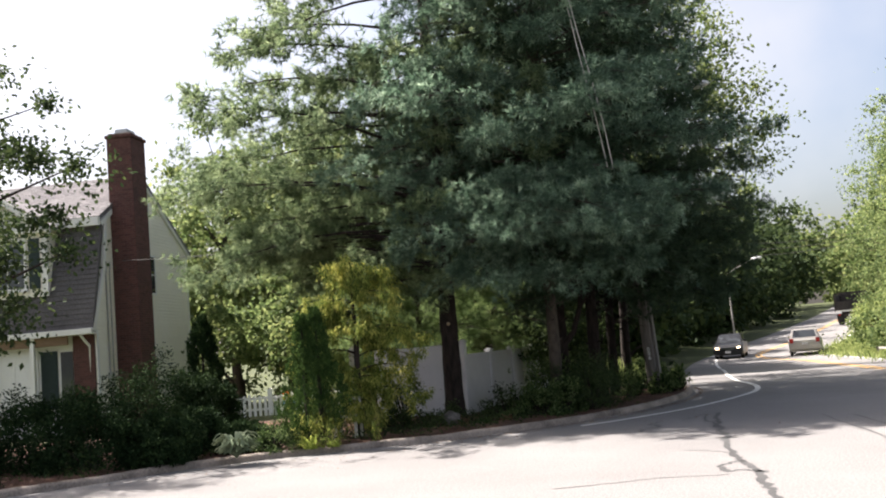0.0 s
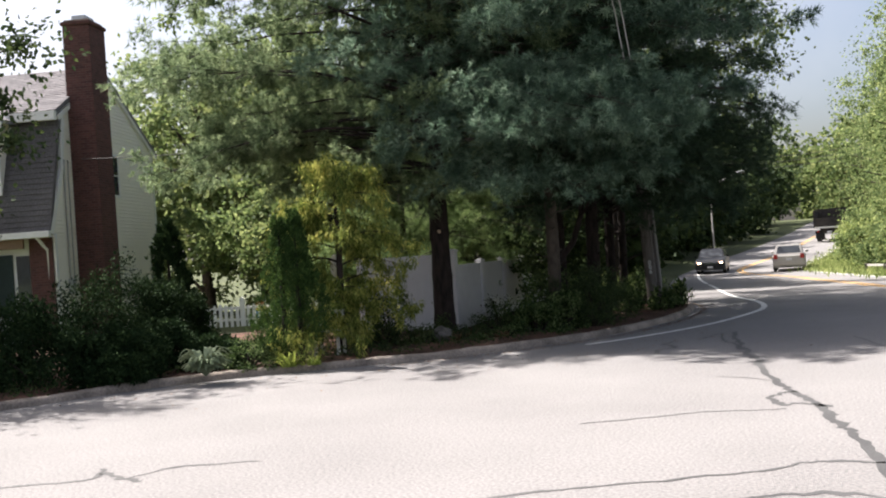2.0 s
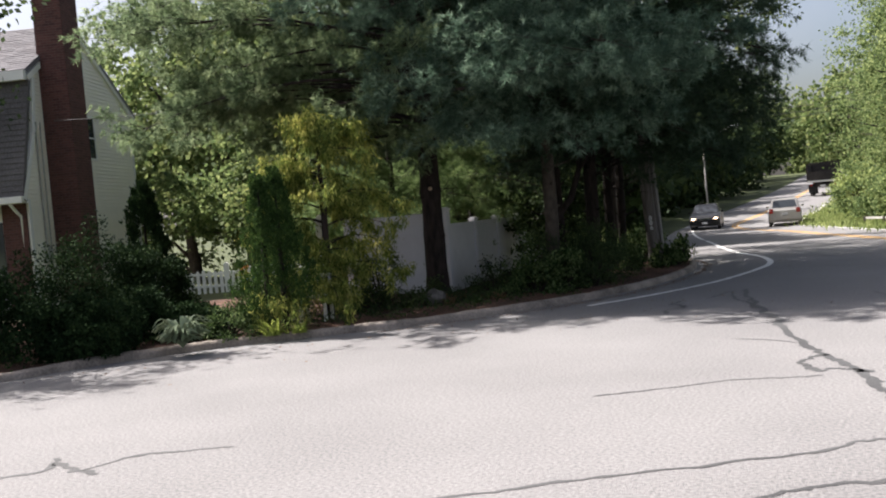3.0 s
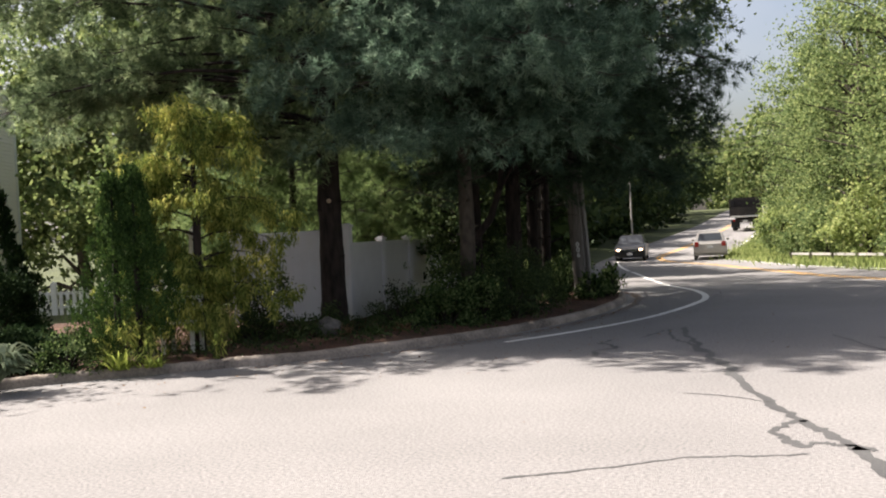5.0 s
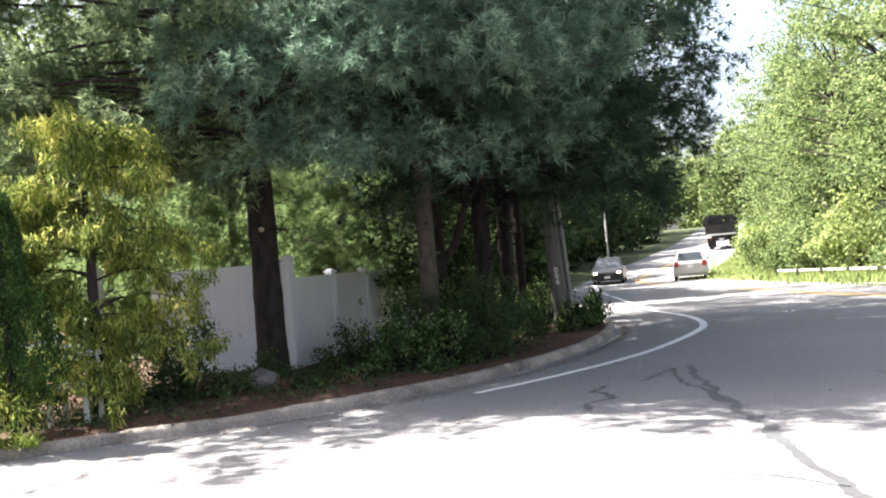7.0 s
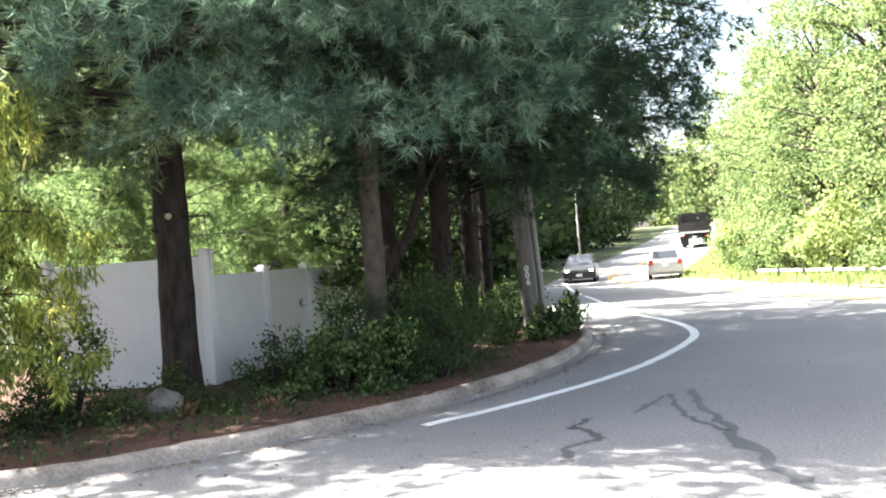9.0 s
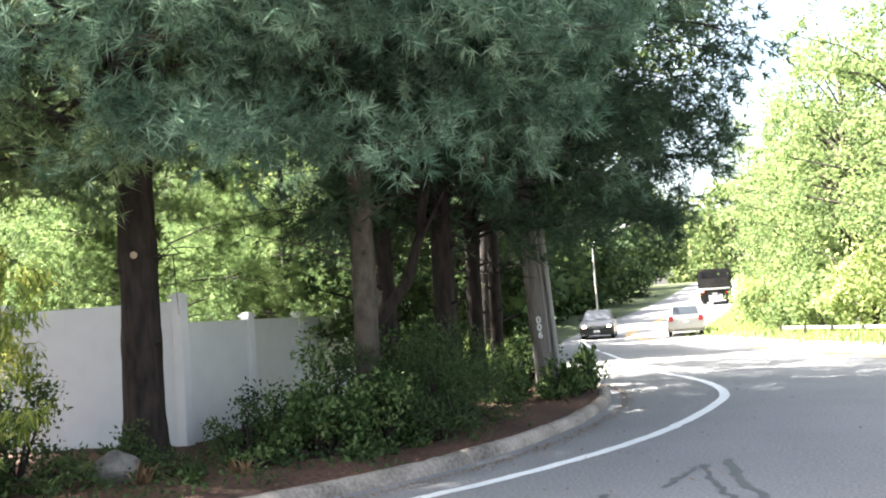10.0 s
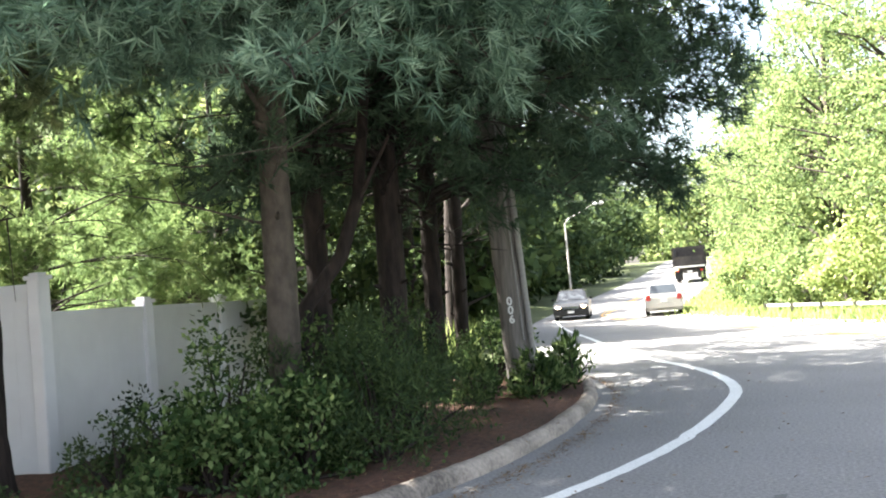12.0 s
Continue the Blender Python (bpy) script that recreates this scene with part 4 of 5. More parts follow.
def brick_mat():
    m = mat("chimney_brick", (0.055, 0.026, 0.023), (0.17, 0.068, 0.056), scale=9, rough=0.92, fine=0.5)
    nt = m.node_tree
    n, l = nt.nodes, nt.links
    b = n["Principled BSDF"]
    br = n.new("ShaderNodeTexBrick")
    tc = n.new("ShaderNodeTexCoord")
    sep = n.new("ShaderNodeSeparateXYZ")
    l.new(tc.outputs["Object"], sep.inputs[0])
    ad = n.new("ShaderNodeMath")
    l.new(sep.outputs[0], ad.inputs[0])
    l.new(sep.outputs[1], ad.inputs[1])
    cb = n.new("ShaderNodeCombineXYZ")
    l.new(ad.outputs[0], cb.inputs[0])
    l.new(sep.outputs[2], cb.inputs[1])
    l.new(cb.outputs[0], br.inputs["Vector"])
    br.inputs["Scale"].default_value = 1.0
    br.inputs["Brick Width"].default_value = 0.21
    br.inputs["Row Height"].default_value = 0.075
    br.inputs["Mortar Size"].default_value = 0.006
    br.inputs["Color1"].default_value, br.inputs["Color2"].default_value = (0.05, 0.024, 0.022, 1), (0.125, 0.055, 0.048, 1)
    br.inputs["Mortar"].default_value = (0.14, 0.11, 0.1, 1)
    src = b.inputs["Base Color"].links[0].from_socket
    mx = n.new("ShaderNodeMix")
    mx.data_type = 'RGBA'
    mx.inputs[0].default_value = 0.6
    l.new(src, mx.inputs[6])
    l.new(br.outputs[0], mx.inputs[7])
    l.new(mx.outputs[2], b.inputs["Base Color"])
    bp = n.new("ShaderNodeBump")
    bp.inputs["Strength"].default_value, bp.inputs["Distance"].default_value = 0.6, 0.01
    bp.invert = True
    l.new(br.outputs["Fac"], bp.inputs["Height"])
    l.new(bp.outputs[0], b.inputs["Normal"])
    return m


M_CHIMNEY = brick_mat()
house()

M_CONDUIT = mat("pale_cable_guard", (0.2, 0.19, 0.18), (0.32, 0.31, 0.29), scale=30, rough=0.7)

# ---- utility pole and street lamp ----
def utility_pole():
    p = empty("utility_pole", -0.05, 24.6, 0.1, "weathered leaning wooden utility pole with number tags", "utility pole")
    tv, tf = tube([[(0, 0, -0.1, 0.17), (-0.1, 0, 2.0, 0.16), (-0.25, 0, 5.0, 0.145), (-0.45, 0, 9.5, 0.12)]], 16)
    put("shaft", np_mesh("shaft", tv, tf, True), M_POLE, p)
    tv, tf = tube([[(0.19, -0.05, -0.1, 0.04), (0.09, -0.05, 2.0, 0.04), (-0.05, -0.05, 4.6, 0.04)]], 8)
    put("conduit", np_mesh("conduit", tv, tf, True), M_CONDUIT, p, "pale cable guard")
    tv, tf = tube([[(0.1, -0.15, 0.6, 0.009), (0.01, -0.145, 2.4, 0.009), (-0.1, -0.14, 4.5, 0.009)]], 6)
    put("ground_wire", np_mesh("ground_wire", tv, tf, True), M_CONDUIT, p)
    for k in range(3):
        bpy_curve = bpy.data.curves.new("digit", 'FONT')
        bpy_curve.body = ("0", "0", "6")[k]
        bpy_curve.size = 0.13
        bpy_curve.extrude = 0.003
        bpy_curve.offset = 0.004
        bpy_curve.align_x = 'CENTER'
        tmp = new("digit", bpy_curve)
        me = bpy.data.meshes.new_from_object(tmp)
        bpy.data.objects.remove(tmp)
        me.materials.clear()
        ob = put("number_tag", me, M_NUMBER, p)
        ob.matrix_local = pose(-0.03 + 0.007 * k, -0.176, 1.02 - 0.105 * k, 90, 0, 12)
    tv, tf = tube([[(-0.13, 0, 7.0, 0.035), (0.5, 0, 7.2, 0.032), (1.5, 0, 7.4, 0.03)]], 8)
    arm = put("lamp_arm", np_mesh("lamp_arm", tv, tf, True), M_GALV, p)
    bm = bmesh.new()
    bmesh.ops.create_uvsphere(bm, u_segments=14, v_segments=8, radius=0.5)
    bmesh.ops.transform(bm, matrix=Matrix.Translation((1.8, 0, 7.42)) @ Matrix.Diagonal((0.75, 0.3, 0.2, 1)), verts=bm.verts)
    part("lamp_head", bm, M_VINYL, arm, smooth=True)
    part("crossarm", box_bm(-1.3, -0.06, 8.6, 1.0, 0.06, 8.72, 0.01), M_POLE, p)
    return p


utility_pole()


def street_lamp(x, y, hgt):
    z = ground_z(x, y)
    p = empty("street_lamp", x, y, z, "grey metal street lamp on a slim pole beside the road", "street lamp")
    tv, tf = tube([[(0, 0, 0, 0.11), (0, 0, 0.5, 0.07), (0, 0, hgt - 0.1, 0.05), (0.25, 0, hgt + 0.15, 0.03), (1.9, 0, hgt + 0.9, 0.025)]], 10)
    put("pole", np_mesh("pole", tv, tf, True), M_STRAND, p)
    bm = bmesh.new()
    bmesh.ops.create_uvsphere(bm, u_segments=12, v_segments=8, radius=0.5)
    bmesh.ops.transform(bm, matrix=Matrix.Translation((2.3, 0, hgt + 0.95)) @ Matrix.Diagonal((0.8, 0.4, 0.22, 1)), verts=bm.verts)
    part("lamp_head", bm, M_VINYL, p, smooth=True)
    return p


street_lamp(-11.3, 74.8, 5.6)

# cables
def cable(points, r, label, material=M_WIRE):
    tv, tf = tube([[(*p, r) for p in points]], 6)
    tagged(put("overhead_cable", np_mesh("overhead_cable", tv, tf, True), material), label, "cable")


span = [(-0.2 + (-15.95 + 0.2) * t, 24.6 + (21.75 - 24.6) * t, 6.9 + (5.2 - 6.9) * t - 0.9 * math.sin(math.pi * t)) for t in np.linspace(0, 1, 14)]
cable(span, 0.012, "thin service cable from the pole to the house")
for k in range(2):
    cable([(1.82 - 0.13 * k - 0.85 * t + 0.03 * math.sin(9 * t + k), 18.3 - 0.25 * t, 4.7 + (6.2 + k) * t) for t in np.linspace(0, 1, 10)], 0.011, "loose grey cable hanging before the pine boughs", M_STRAND)

for k in range(3):
    cable([(-11.0 + 15.0 * t, 74.6 - 1.5 * t, 6.6 + 0.5 * k - 0.7 * math.sin(math.pi * t) + (0.9 - 0.3 * k) * t) for t in np.linspace(0, 1, 12)], 0.018, "thin overhead cable crossing high above the road")

M_SCAR = mat("cut_wood", (0.3, 0.22, 0.15), (0.45, 0.36, 0.26), scale=30, rough=0.9)

# ---- trees ----
P1 = pine(-2.5, 19.0, 15.5, 3.9, 3.3, 0.205, 36000, "tall white pine with dark bark and level boughs", 11, lean=(0.0, 0.1), material=L_PINE_MID, skew=3.4, sector=(1.8, 3.7), low=0.2, droop=0.06, tuft=(14, 0.145, 0.015), extra=((3.0, 4.3, 1.3), (3.3, 5.2, 1.5), (3.6, 4.8, 1.9), (4.3, 5.8, 1.8), (4.2, 4.4, 2.0), (4.5, 5.3, 2.2), (3.9, 6.0, 1.5), (3.1, 4.0, 1.6), (4.3, 6.4, 2.0), (2.8, 4.7, 0.9), (2.9, 3.8, 1.5),
    (3.9, 3.5, 4.6), (4.1, 3.8, 5.2), (4.4, 3.3, 5.5), (4.6, 3.6, 5.4), (4.9, 3.9, 5.5), (5.2, 3.4, 5.3), (5.6, 4.1, 5.0), (6.0, 3.7, 5.0), (6.5, 3.9, 4.9), (7.1, 3.6, 4.4), (7.8, 3.8, 4.2), (8.6, 3.6, 3.9), (9.4, 3.8, 3.8)), dead=4)
bm = bmesh.new()
bmesh.ops.create_icosphere(bm, subdivisions=2, radius=0.046)
bmesh.ops.transform(bm, matrix=Matrix.Translation((0.09, -0.15, 2.13)) @ Matrix.Diagonal((1.0, 0.5, 0.8, 1)), verts=bm.verts)
part("branch_scar", bm, M_SCAR, P1, "pale sawn branch scar", smooth=True)
pine(-0.75, 20.4, 16.0, 4.4, 3.4, 0.135, 31000, "slender white pine with grey-brown bark behind shrubs", 12, lean=(0.1, 0.3), bark=M_BARK_GREY, material=L_PINE_BLUE, tuft=(15, 0.15, 0.014), fine_to=5.5, sector=(-2.0, 0.9), low=0.12, extra=((2.9, 4.9, 2.6), (3.0, 5.3, 3.2), (3.1, 4.7, 3.3), (3.2, 5.6, 3.3), (3.3, 5.1, 3.8), (3.5, 4.5, 3.2), (3.6, 5.4, 3.9), (3.8, 4.9, 3.8), (4.0, 5.8, 3.6), (4.2, 5.2, 4.0), (4.4, 4.4, 3.6), (3.4, 6.1, 2.6)), dead=14)
# clump pines take the needles darkened for shade inside the crowns
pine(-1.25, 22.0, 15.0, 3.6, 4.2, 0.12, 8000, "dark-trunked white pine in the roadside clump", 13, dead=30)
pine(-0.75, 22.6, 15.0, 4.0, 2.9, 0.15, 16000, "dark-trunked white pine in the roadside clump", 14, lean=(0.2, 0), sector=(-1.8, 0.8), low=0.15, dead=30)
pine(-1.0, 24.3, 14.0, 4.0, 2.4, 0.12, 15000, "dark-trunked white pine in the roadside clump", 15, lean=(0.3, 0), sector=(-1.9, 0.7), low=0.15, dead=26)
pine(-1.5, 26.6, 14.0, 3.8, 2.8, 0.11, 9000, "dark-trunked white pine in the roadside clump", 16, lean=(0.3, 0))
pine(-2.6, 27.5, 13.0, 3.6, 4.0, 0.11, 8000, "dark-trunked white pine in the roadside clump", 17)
# leaning bare stem
def leaning_stem():
    r = empty("leaning_stem", -1.25, 21.4, 0.1, "dark leaning bare tree stem among the pines", "tree")
    tv, tf = tube([[(0, 0, 0, 0.08), (0.12, 0.1, 1.2, 0.075), (0.45, 0.25, 1.65, 0.07), (0.62, 0.35, 2.2, 0.06), (0.75, 0.4, 3.2, 0.05), (0.9, 0.5, 5.0, 0.03)], [(0.6, 0.33, 2.1, 0.03), (1.0, 0.3, 2.7, 0.015)], [(0.75, 0.4, 3.2, 0.025), (0.3, 0.3, 4.0, 0.01)]], 8)
    put("stem", np_mesh("stem", tv, tf, True), M_BARK, r)
leaning_stem()

OAK = "broad-leaved tree in full green leaf at the back of the garden"
WOOD = "dense broad-leaved woodland tree beside the road"
RIGHT = "bright sunlit broad-leaved tree on the far verge"
for i, (x, y, hgt, r, zm, lf) in enumerate(((-23, 40, 13.5, 4.8, 1.2, 0.3), (-18.5, 36, 12.5, 4.6, 0.9, 0.28), (-14.5, 33, 11.4, 4.2, 0.7, 0.25), (-13.5, 37, 11, 3.4, 0.6, 0.25), (-14, 42, 14, 4.8, 1.5, 0.34), (-10.8, 32.5, 6.5, 2.6, 0.6, 0.26), (-9, 41, 13, 4.4, 1.2, 0.32), (-28, 46, 13, 5, 1.5, 0.34), (-26.8, 33.5, 10.3, 4.0, 0.3, 0.25), (-22.6, 33.5, 12, 4.0, 0.2, 0.26), (-19.2, 33.2, 10.5, 3.6, 0.15, 0.25), (-31.5, 35, 10.5, 4.4, 0.5, 0.28), (-15.8, 29.5, 5.5, 2.4, 0.1, 0.2), (-12.6, 28.6, 4.5, 2.2, 0.1, 0.2))):
    broadleaf("broadleaf_tree", x, y, hgt, r, zm, 9500, lf * 1.1, L_OAK if i % 3 else L_BRIGHT, OAK, 40 + i, bark=M_BARK_GREY, group="garden trees", clumps=80)
# pale young pines and greenery just behind the fence
pine(-6.0, 23.2, 6.8, 2.7, 0.5, 0.1, 10000, "pale green young pine behind the white fence", 31, material=L_PINE_LT)
pine(-6.4, 28.0, 8.0, 3.2, 0.5, 0.1, 10000, "pale green young pine behind the white fence", 32, material=L_PINE_LT)
# wood along the left of the main road
for i, (x, y, hgt, r) in enumerate(((-7.3, 40, 10, 3.2), (-10.5, 48, 11.5, 3.8), (-14.2, 57, 12, 4.2), (-17, 66, 12, 4.2), (-19.5, 78, 13, 5), (-15, 48, 12, 4.5), (-22, 60, 14, 5), (-21.5, 92, 15, 5.5), (-24, 110, 16, 6), (-28, 130, 17, 6.5), (-31, 155, 18, 7), (-28, 85, 16, 6), (-18.2, 72, 8, 3.6), (-20, 85, 9, 4), (-15, 62, 6, 2.8), (-22, 101, 10, 4.5), (-8.4, 44.5, 9, 3.0), (-9.2, 44, 7, 2.6), (-12.2, 52.5, 7, 2.7), (-16.2, 70, 7, 2.8), (-17.2, 80, 8, 3.2), (-18.5, 90, 9, 3.4), (-20.5, 105, 10, 4), (-22.5, 120, 11, 4.5), (-26, 142, 13, 5.5))):
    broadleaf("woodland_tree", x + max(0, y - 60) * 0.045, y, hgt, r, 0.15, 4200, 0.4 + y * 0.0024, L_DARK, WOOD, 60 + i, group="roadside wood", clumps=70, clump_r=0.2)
# trees on the right, leaf colour brightened for sun
for i, (x, y, hgt, r) in enumerate(((5.6, 50, 13, 4.1), (9.8, 44, 15, 4.7), (14.5, 39, 14, 5), (3.3, 58, 14, 4.0), (1.7, 68, 15, 4.6), (9, 56, 15, 5), (15, 50, 16, 5.5), (0.0, 82, 14, 5), (-2.5, 100, 15, 5.5), (-5, 125, 17, 6.5), (-9, 155, 18, 7), (20, 33, 13, 5))):
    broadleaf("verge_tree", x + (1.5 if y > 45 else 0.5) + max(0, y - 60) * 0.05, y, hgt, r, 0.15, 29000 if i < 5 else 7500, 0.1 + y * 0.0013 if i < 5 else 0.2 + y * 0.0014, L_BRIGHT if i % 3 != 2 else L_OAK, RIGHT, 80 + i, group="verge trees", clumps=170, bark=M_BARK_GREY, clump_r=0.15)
# tree leaning out over the road behind the pines
broadleaf("overhanging_tree", -4.0, 33.0, 14.5, 4.6, 4.2, 17000, 0.17, L_OAK, "airy broad-leaved tree reaching over the road edge", 130, clumps=95, clump_r=0.14, lean=(1.6, 0.2), trunk_r=0.17)
# understorey behind the pine trunks, leaf colour darkened for the shade there
for i, (x, y, hgt, r) in enumerate(((-2.8, 24.9, 3.4, 1.0), (-4.0, 27.4, 4.2, 1.2), (-5.4, 30.2, 4.6, 1.4))):
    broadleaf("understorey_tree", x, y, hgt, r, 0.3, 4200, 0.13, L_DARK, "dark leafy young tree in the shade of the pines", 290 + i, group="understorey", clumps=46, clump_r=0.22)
# bushes at the foot of the verge trees
for i, (x, y, hgt, r) in enumerate(((2.9, 51.5, 2.6, 1.5), (4.9, 47.6, 3.2, 1.7), (7.0, 44.2, 2.7, 1.6), (9.3, 40.6, 3.4, 1.8), (11.8, 36.6, 3.0, 1.7), (14.6, 33.0, 3.4, 1.9), (0.9, 57.0, 2.6, 1.5), (-0.6, 63.0, 2.8, 1.6), (-1.6, 71.0, 3.2, 1.8), (-2.8, 82.0, 3.4, 2.0))):
    broadleaf("verge_bush", x + max(0, y - 48) * 0.06, y, hgt, r, 0.1, 4000, 0.17, (L_BRIGHT, L_GRASS)[i % 2], "bright leafy bush growing at the grass verge", 270 + i, group="verge bushes", clumps=36, bark=M_BARK_GREY, clump_r=0.24)
# the road's far end
for i, (x, y) in enumerate(((-30, 200), (-24, 225), (-38, 215), (-18, 210), (-46, 240), (-30, 250), (-12, 180), (-40, 185))):
    broadleaf("distant_tree", x, y, 17, 7.5, 0.5, 2600, 1.1, L_OAK, "distant woodland tree at the end of the road", 100 + i, group="distant trees", clumps=60, clump_r=0.2)
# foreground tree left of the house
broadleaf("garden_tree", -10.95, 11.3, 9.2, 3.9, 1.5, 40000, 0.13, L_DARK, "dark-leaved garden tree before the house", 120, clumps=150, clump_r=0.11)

# ---- shrubs and plants of the bed ----
YEW = "dark clipped evergreen shrub in the front bed"
for i, (x, y, rx, ry, h) in enumerate(((-5.6, 12.3, 0.95, 0.9, 1.3), (-4.7, 12.9, 0.7, 0.65, 0.85), (-5.1, 14.2, 0.7, 0.65, 0.78), (-4.15, 14.4, 0.55, 0.5, 0.5), (-7.4, 15.2, 1.05, 1.0, 1.65), (-6.8, 16.1, 0.8, 0.8, 1.35), (-7.3, 12.4, 1.1, 1.0, 1.2), (-6.7, 10.0, 1.1, 1.0, 0.9))):
    shrub("evergreen_shrub", x, y, 0.1, rx, ry, h, 14500, 0.062, L_YEW, YEW, 140 + i, group="front bed shrubs", clumps=80, spread=0.25, ratio=0.55)
cone_shrub(-8.0, 17.2, 0.1, 0.82, 2.75, 13000, L_YEW, "dark conical arborvitae behind the front bed", 150)
cone_shrub(-2.98, 14.98, 0.12, 0.74, 2.42, 36000, L_CEDAR, "green two-tipped arborvitae beside the kerb", 151, tips=((-0.11, -0.09, 0.97), (0.08, 0.07, 1.02)), leaf=0.042)


def golden_cypress(x, y, h):
    """A loose weeping conifer: thready golden sprays hang from arching boughs."""
    rng = np.random.default_rng(160)
    root = empty("golden_cypress", x, y, 0.1, "golden-yellow weeping thread cypress beside the fence", "tree")
    tv, tf = tube([[(0, 0, 0, 0.075), (0.05, 0, h * 0.5, 0.05), (0.0, 0.03, h * 0.9, 0.01)]], 8)
    put("trunk", np_mesh("trunk", tv, tf, True), M_BARK, root)
    P = []
    for k in range(46):
        f = 0.1 + 0.9 * rng.uniform(0, 1) ** 1.1
        az = rng.uniform(0, 2 * math.pi)
        ln = 1.75 * (1.1 - 0.72 * f) * rng.uniform(0.45, 1.2)
        if k < 5:
            f, az, ln = 0.45 + 0.07 * k, 3.3 + 0.15 * k, 1.15
        if math.cos(az) > 0.4 and f < 0.4:
            ln *= 0.55
        z0 = f * h * 0.93
        t = np.linspace(0, 1, 6)
        p = np.stack([np.cos(az) * ln * t, np.sin(az) * ln * t, z0 + 0.5 * ln * t - 0.6 * ln * t ** 2], 1)
        tv, tf = tube([[(*q, 0.014 * (1.15 - tt)) for q, tt in zip(p, t)]], 5)
        put("bough", np_mesh("bough", tv, tf, True), M_BARK, root)
        for c in range(7):
            u = rng.uniform(0.35, 1.02)
            b = np.array([np.interp(u, t, p[:, i]) for i in range(3)]) + rng.normal(size=3) * np.array([0.15, 0.15, 0.05])
            m, hang, wide = 120, rng.uniform(0.12, 0.42), rng.uniform(0.05, 0.11)
            d = rng.uniform(0, 1, m) ** 1.2
            q = b + rng.normal(size=(m, 3)) * np.array([wide, wide, 0.03]) * (1.1 - 0.6 * d)[:, None]
            q[:, 2] -= d * hang
            P.append(q)
    P = np.concatenate(P)
    P = P[P[:, 2] > 0.2 + 0.2 * np.sin(P[:, 0] * 5)]
    v, f = leaves(rng, P, 0.12, 0.022, droop=1.7)
    put("foliage", np_mesh("foliage", v, f), L_GOLD, root)


golden_cypress(-3.0, 16.3, 3.75)
SHR = "leafy green shrub growing before the fence"
for i, (x, y, rx, ry, h, n, lf, mt) in enumerate(((-1.5, 19.3, 0.5, 0.4, 0.5, 700, 0.05, L_DARK), (-0.6, 19.2, 0.5, 0.45, 0.68, 2600, 0.07, L_SHRUB), (-0.25, 19.7, 0.45, 0.4, 0.7, 2200, 0.065, L_SHRUB), (-0.95, 19.5, 0.45, 0.4, 1.15, 1500, 0.06, L_SHRUB), (-3.0, 17.85, 0.55, 0.5, 1.15, 2600, 0.06, L_DARK), (-2.75, 17.2, 0.4, 0.35, 0.45, 1500, 0.05, L_DARK), (-2.35, 18.55, 0.3, 0.3, 0.4, 700, 0.05, L_DARK),
        (-0.75, 20.9, 0.6, 0.6, 1.0, 2300, 0.06, L_SHRUB), (-1.05, 20.0, 0.45, 0.4, 1.25, 800, 0.055, L_DARK), (-1.9, 20.3, 0.5, 0.4, 0.75, 900, 0.05, L_YEW),
        (-1.4, 23.0, 0.6, 0.6, 0.8, 2300, 0.06, L_DARK), (-0.9, 26.2, 0.6, 0.6, 0.8, 2200, 0.07, L_SHRUB), (-1.75, 18.35, 0.35, 0.3, 0.22, 500, 0.045, L_DARK), (-1.0, 18.6, 0.35, 0.28, 0.22, 500, 0.05, L_SHRUB),
        (-2.3, 17.7, 0.35, 0.3, 0.3, 700, 0.05, L_DARK), (-3.5, 14.45, 0.5, 0.45, 0.5, 2600, 0.05, L_SHRUB), (-4.0, 15.8, 0.5, 0.5, 0.4, 1800, 0.06, L_SHRUB), (-1.7, 21.9, 0.6, 0.6, 1.0, 1900, 0.055, L_DARK), (-2.1, 19.9, 0.4, 0.35, 0.5, 700, 0.05, L_DARK))):
    shrub("bed_shrub", x, y, 0.08, rx, ry, h, n, lf, mt, SHR if mt in (L_SHRUB, L_OAK) else "dark twiggy shrub before the fence", 170 + i, group="bed shrubs", clumps=22, stems=14)
# spreading needle-leaved shrubs and weeds about the pole
for i, (x, y, rx, ry, h) in enumerate(((0.05, 20.4, 0.6, 0.6, 0.95), (-0.1, 21.4, 0.6, 0.6, 1.05), (-0.45, 20.3, 0.55, 0.55, 0.85))):
    shrub("spreading_yew", x, y, 0.08, rx, ry, h, 6000, 0.08, L_DARK, "dark spreading yew shrub behind the kerb", 192 + i, group="spreading yews", clumps=30, stems=14, ratio=0.16, upright=1.5)
for i, (x, y, rx, ry, h) in enumerate(((0.2, 24.1, 0.28, 0.25, 0.42), (0.42, 25.1, 0.25, 0.3, 0.55), (-0.35, 23.7, 0.3, 0.3, 0.45), (0.38, 24.5, 0.2, 0.2, 0.3))):
    shrub("weed_clump", x, y, 0.08, rx, ry, h, 500, 0.13, L_SHRUB, "upright green weeds at the foot of the pole", 197 + i, category="weeds", group="weeds by the pole", clumps=26, stems=20, ratio=0.3, upright=2.5)


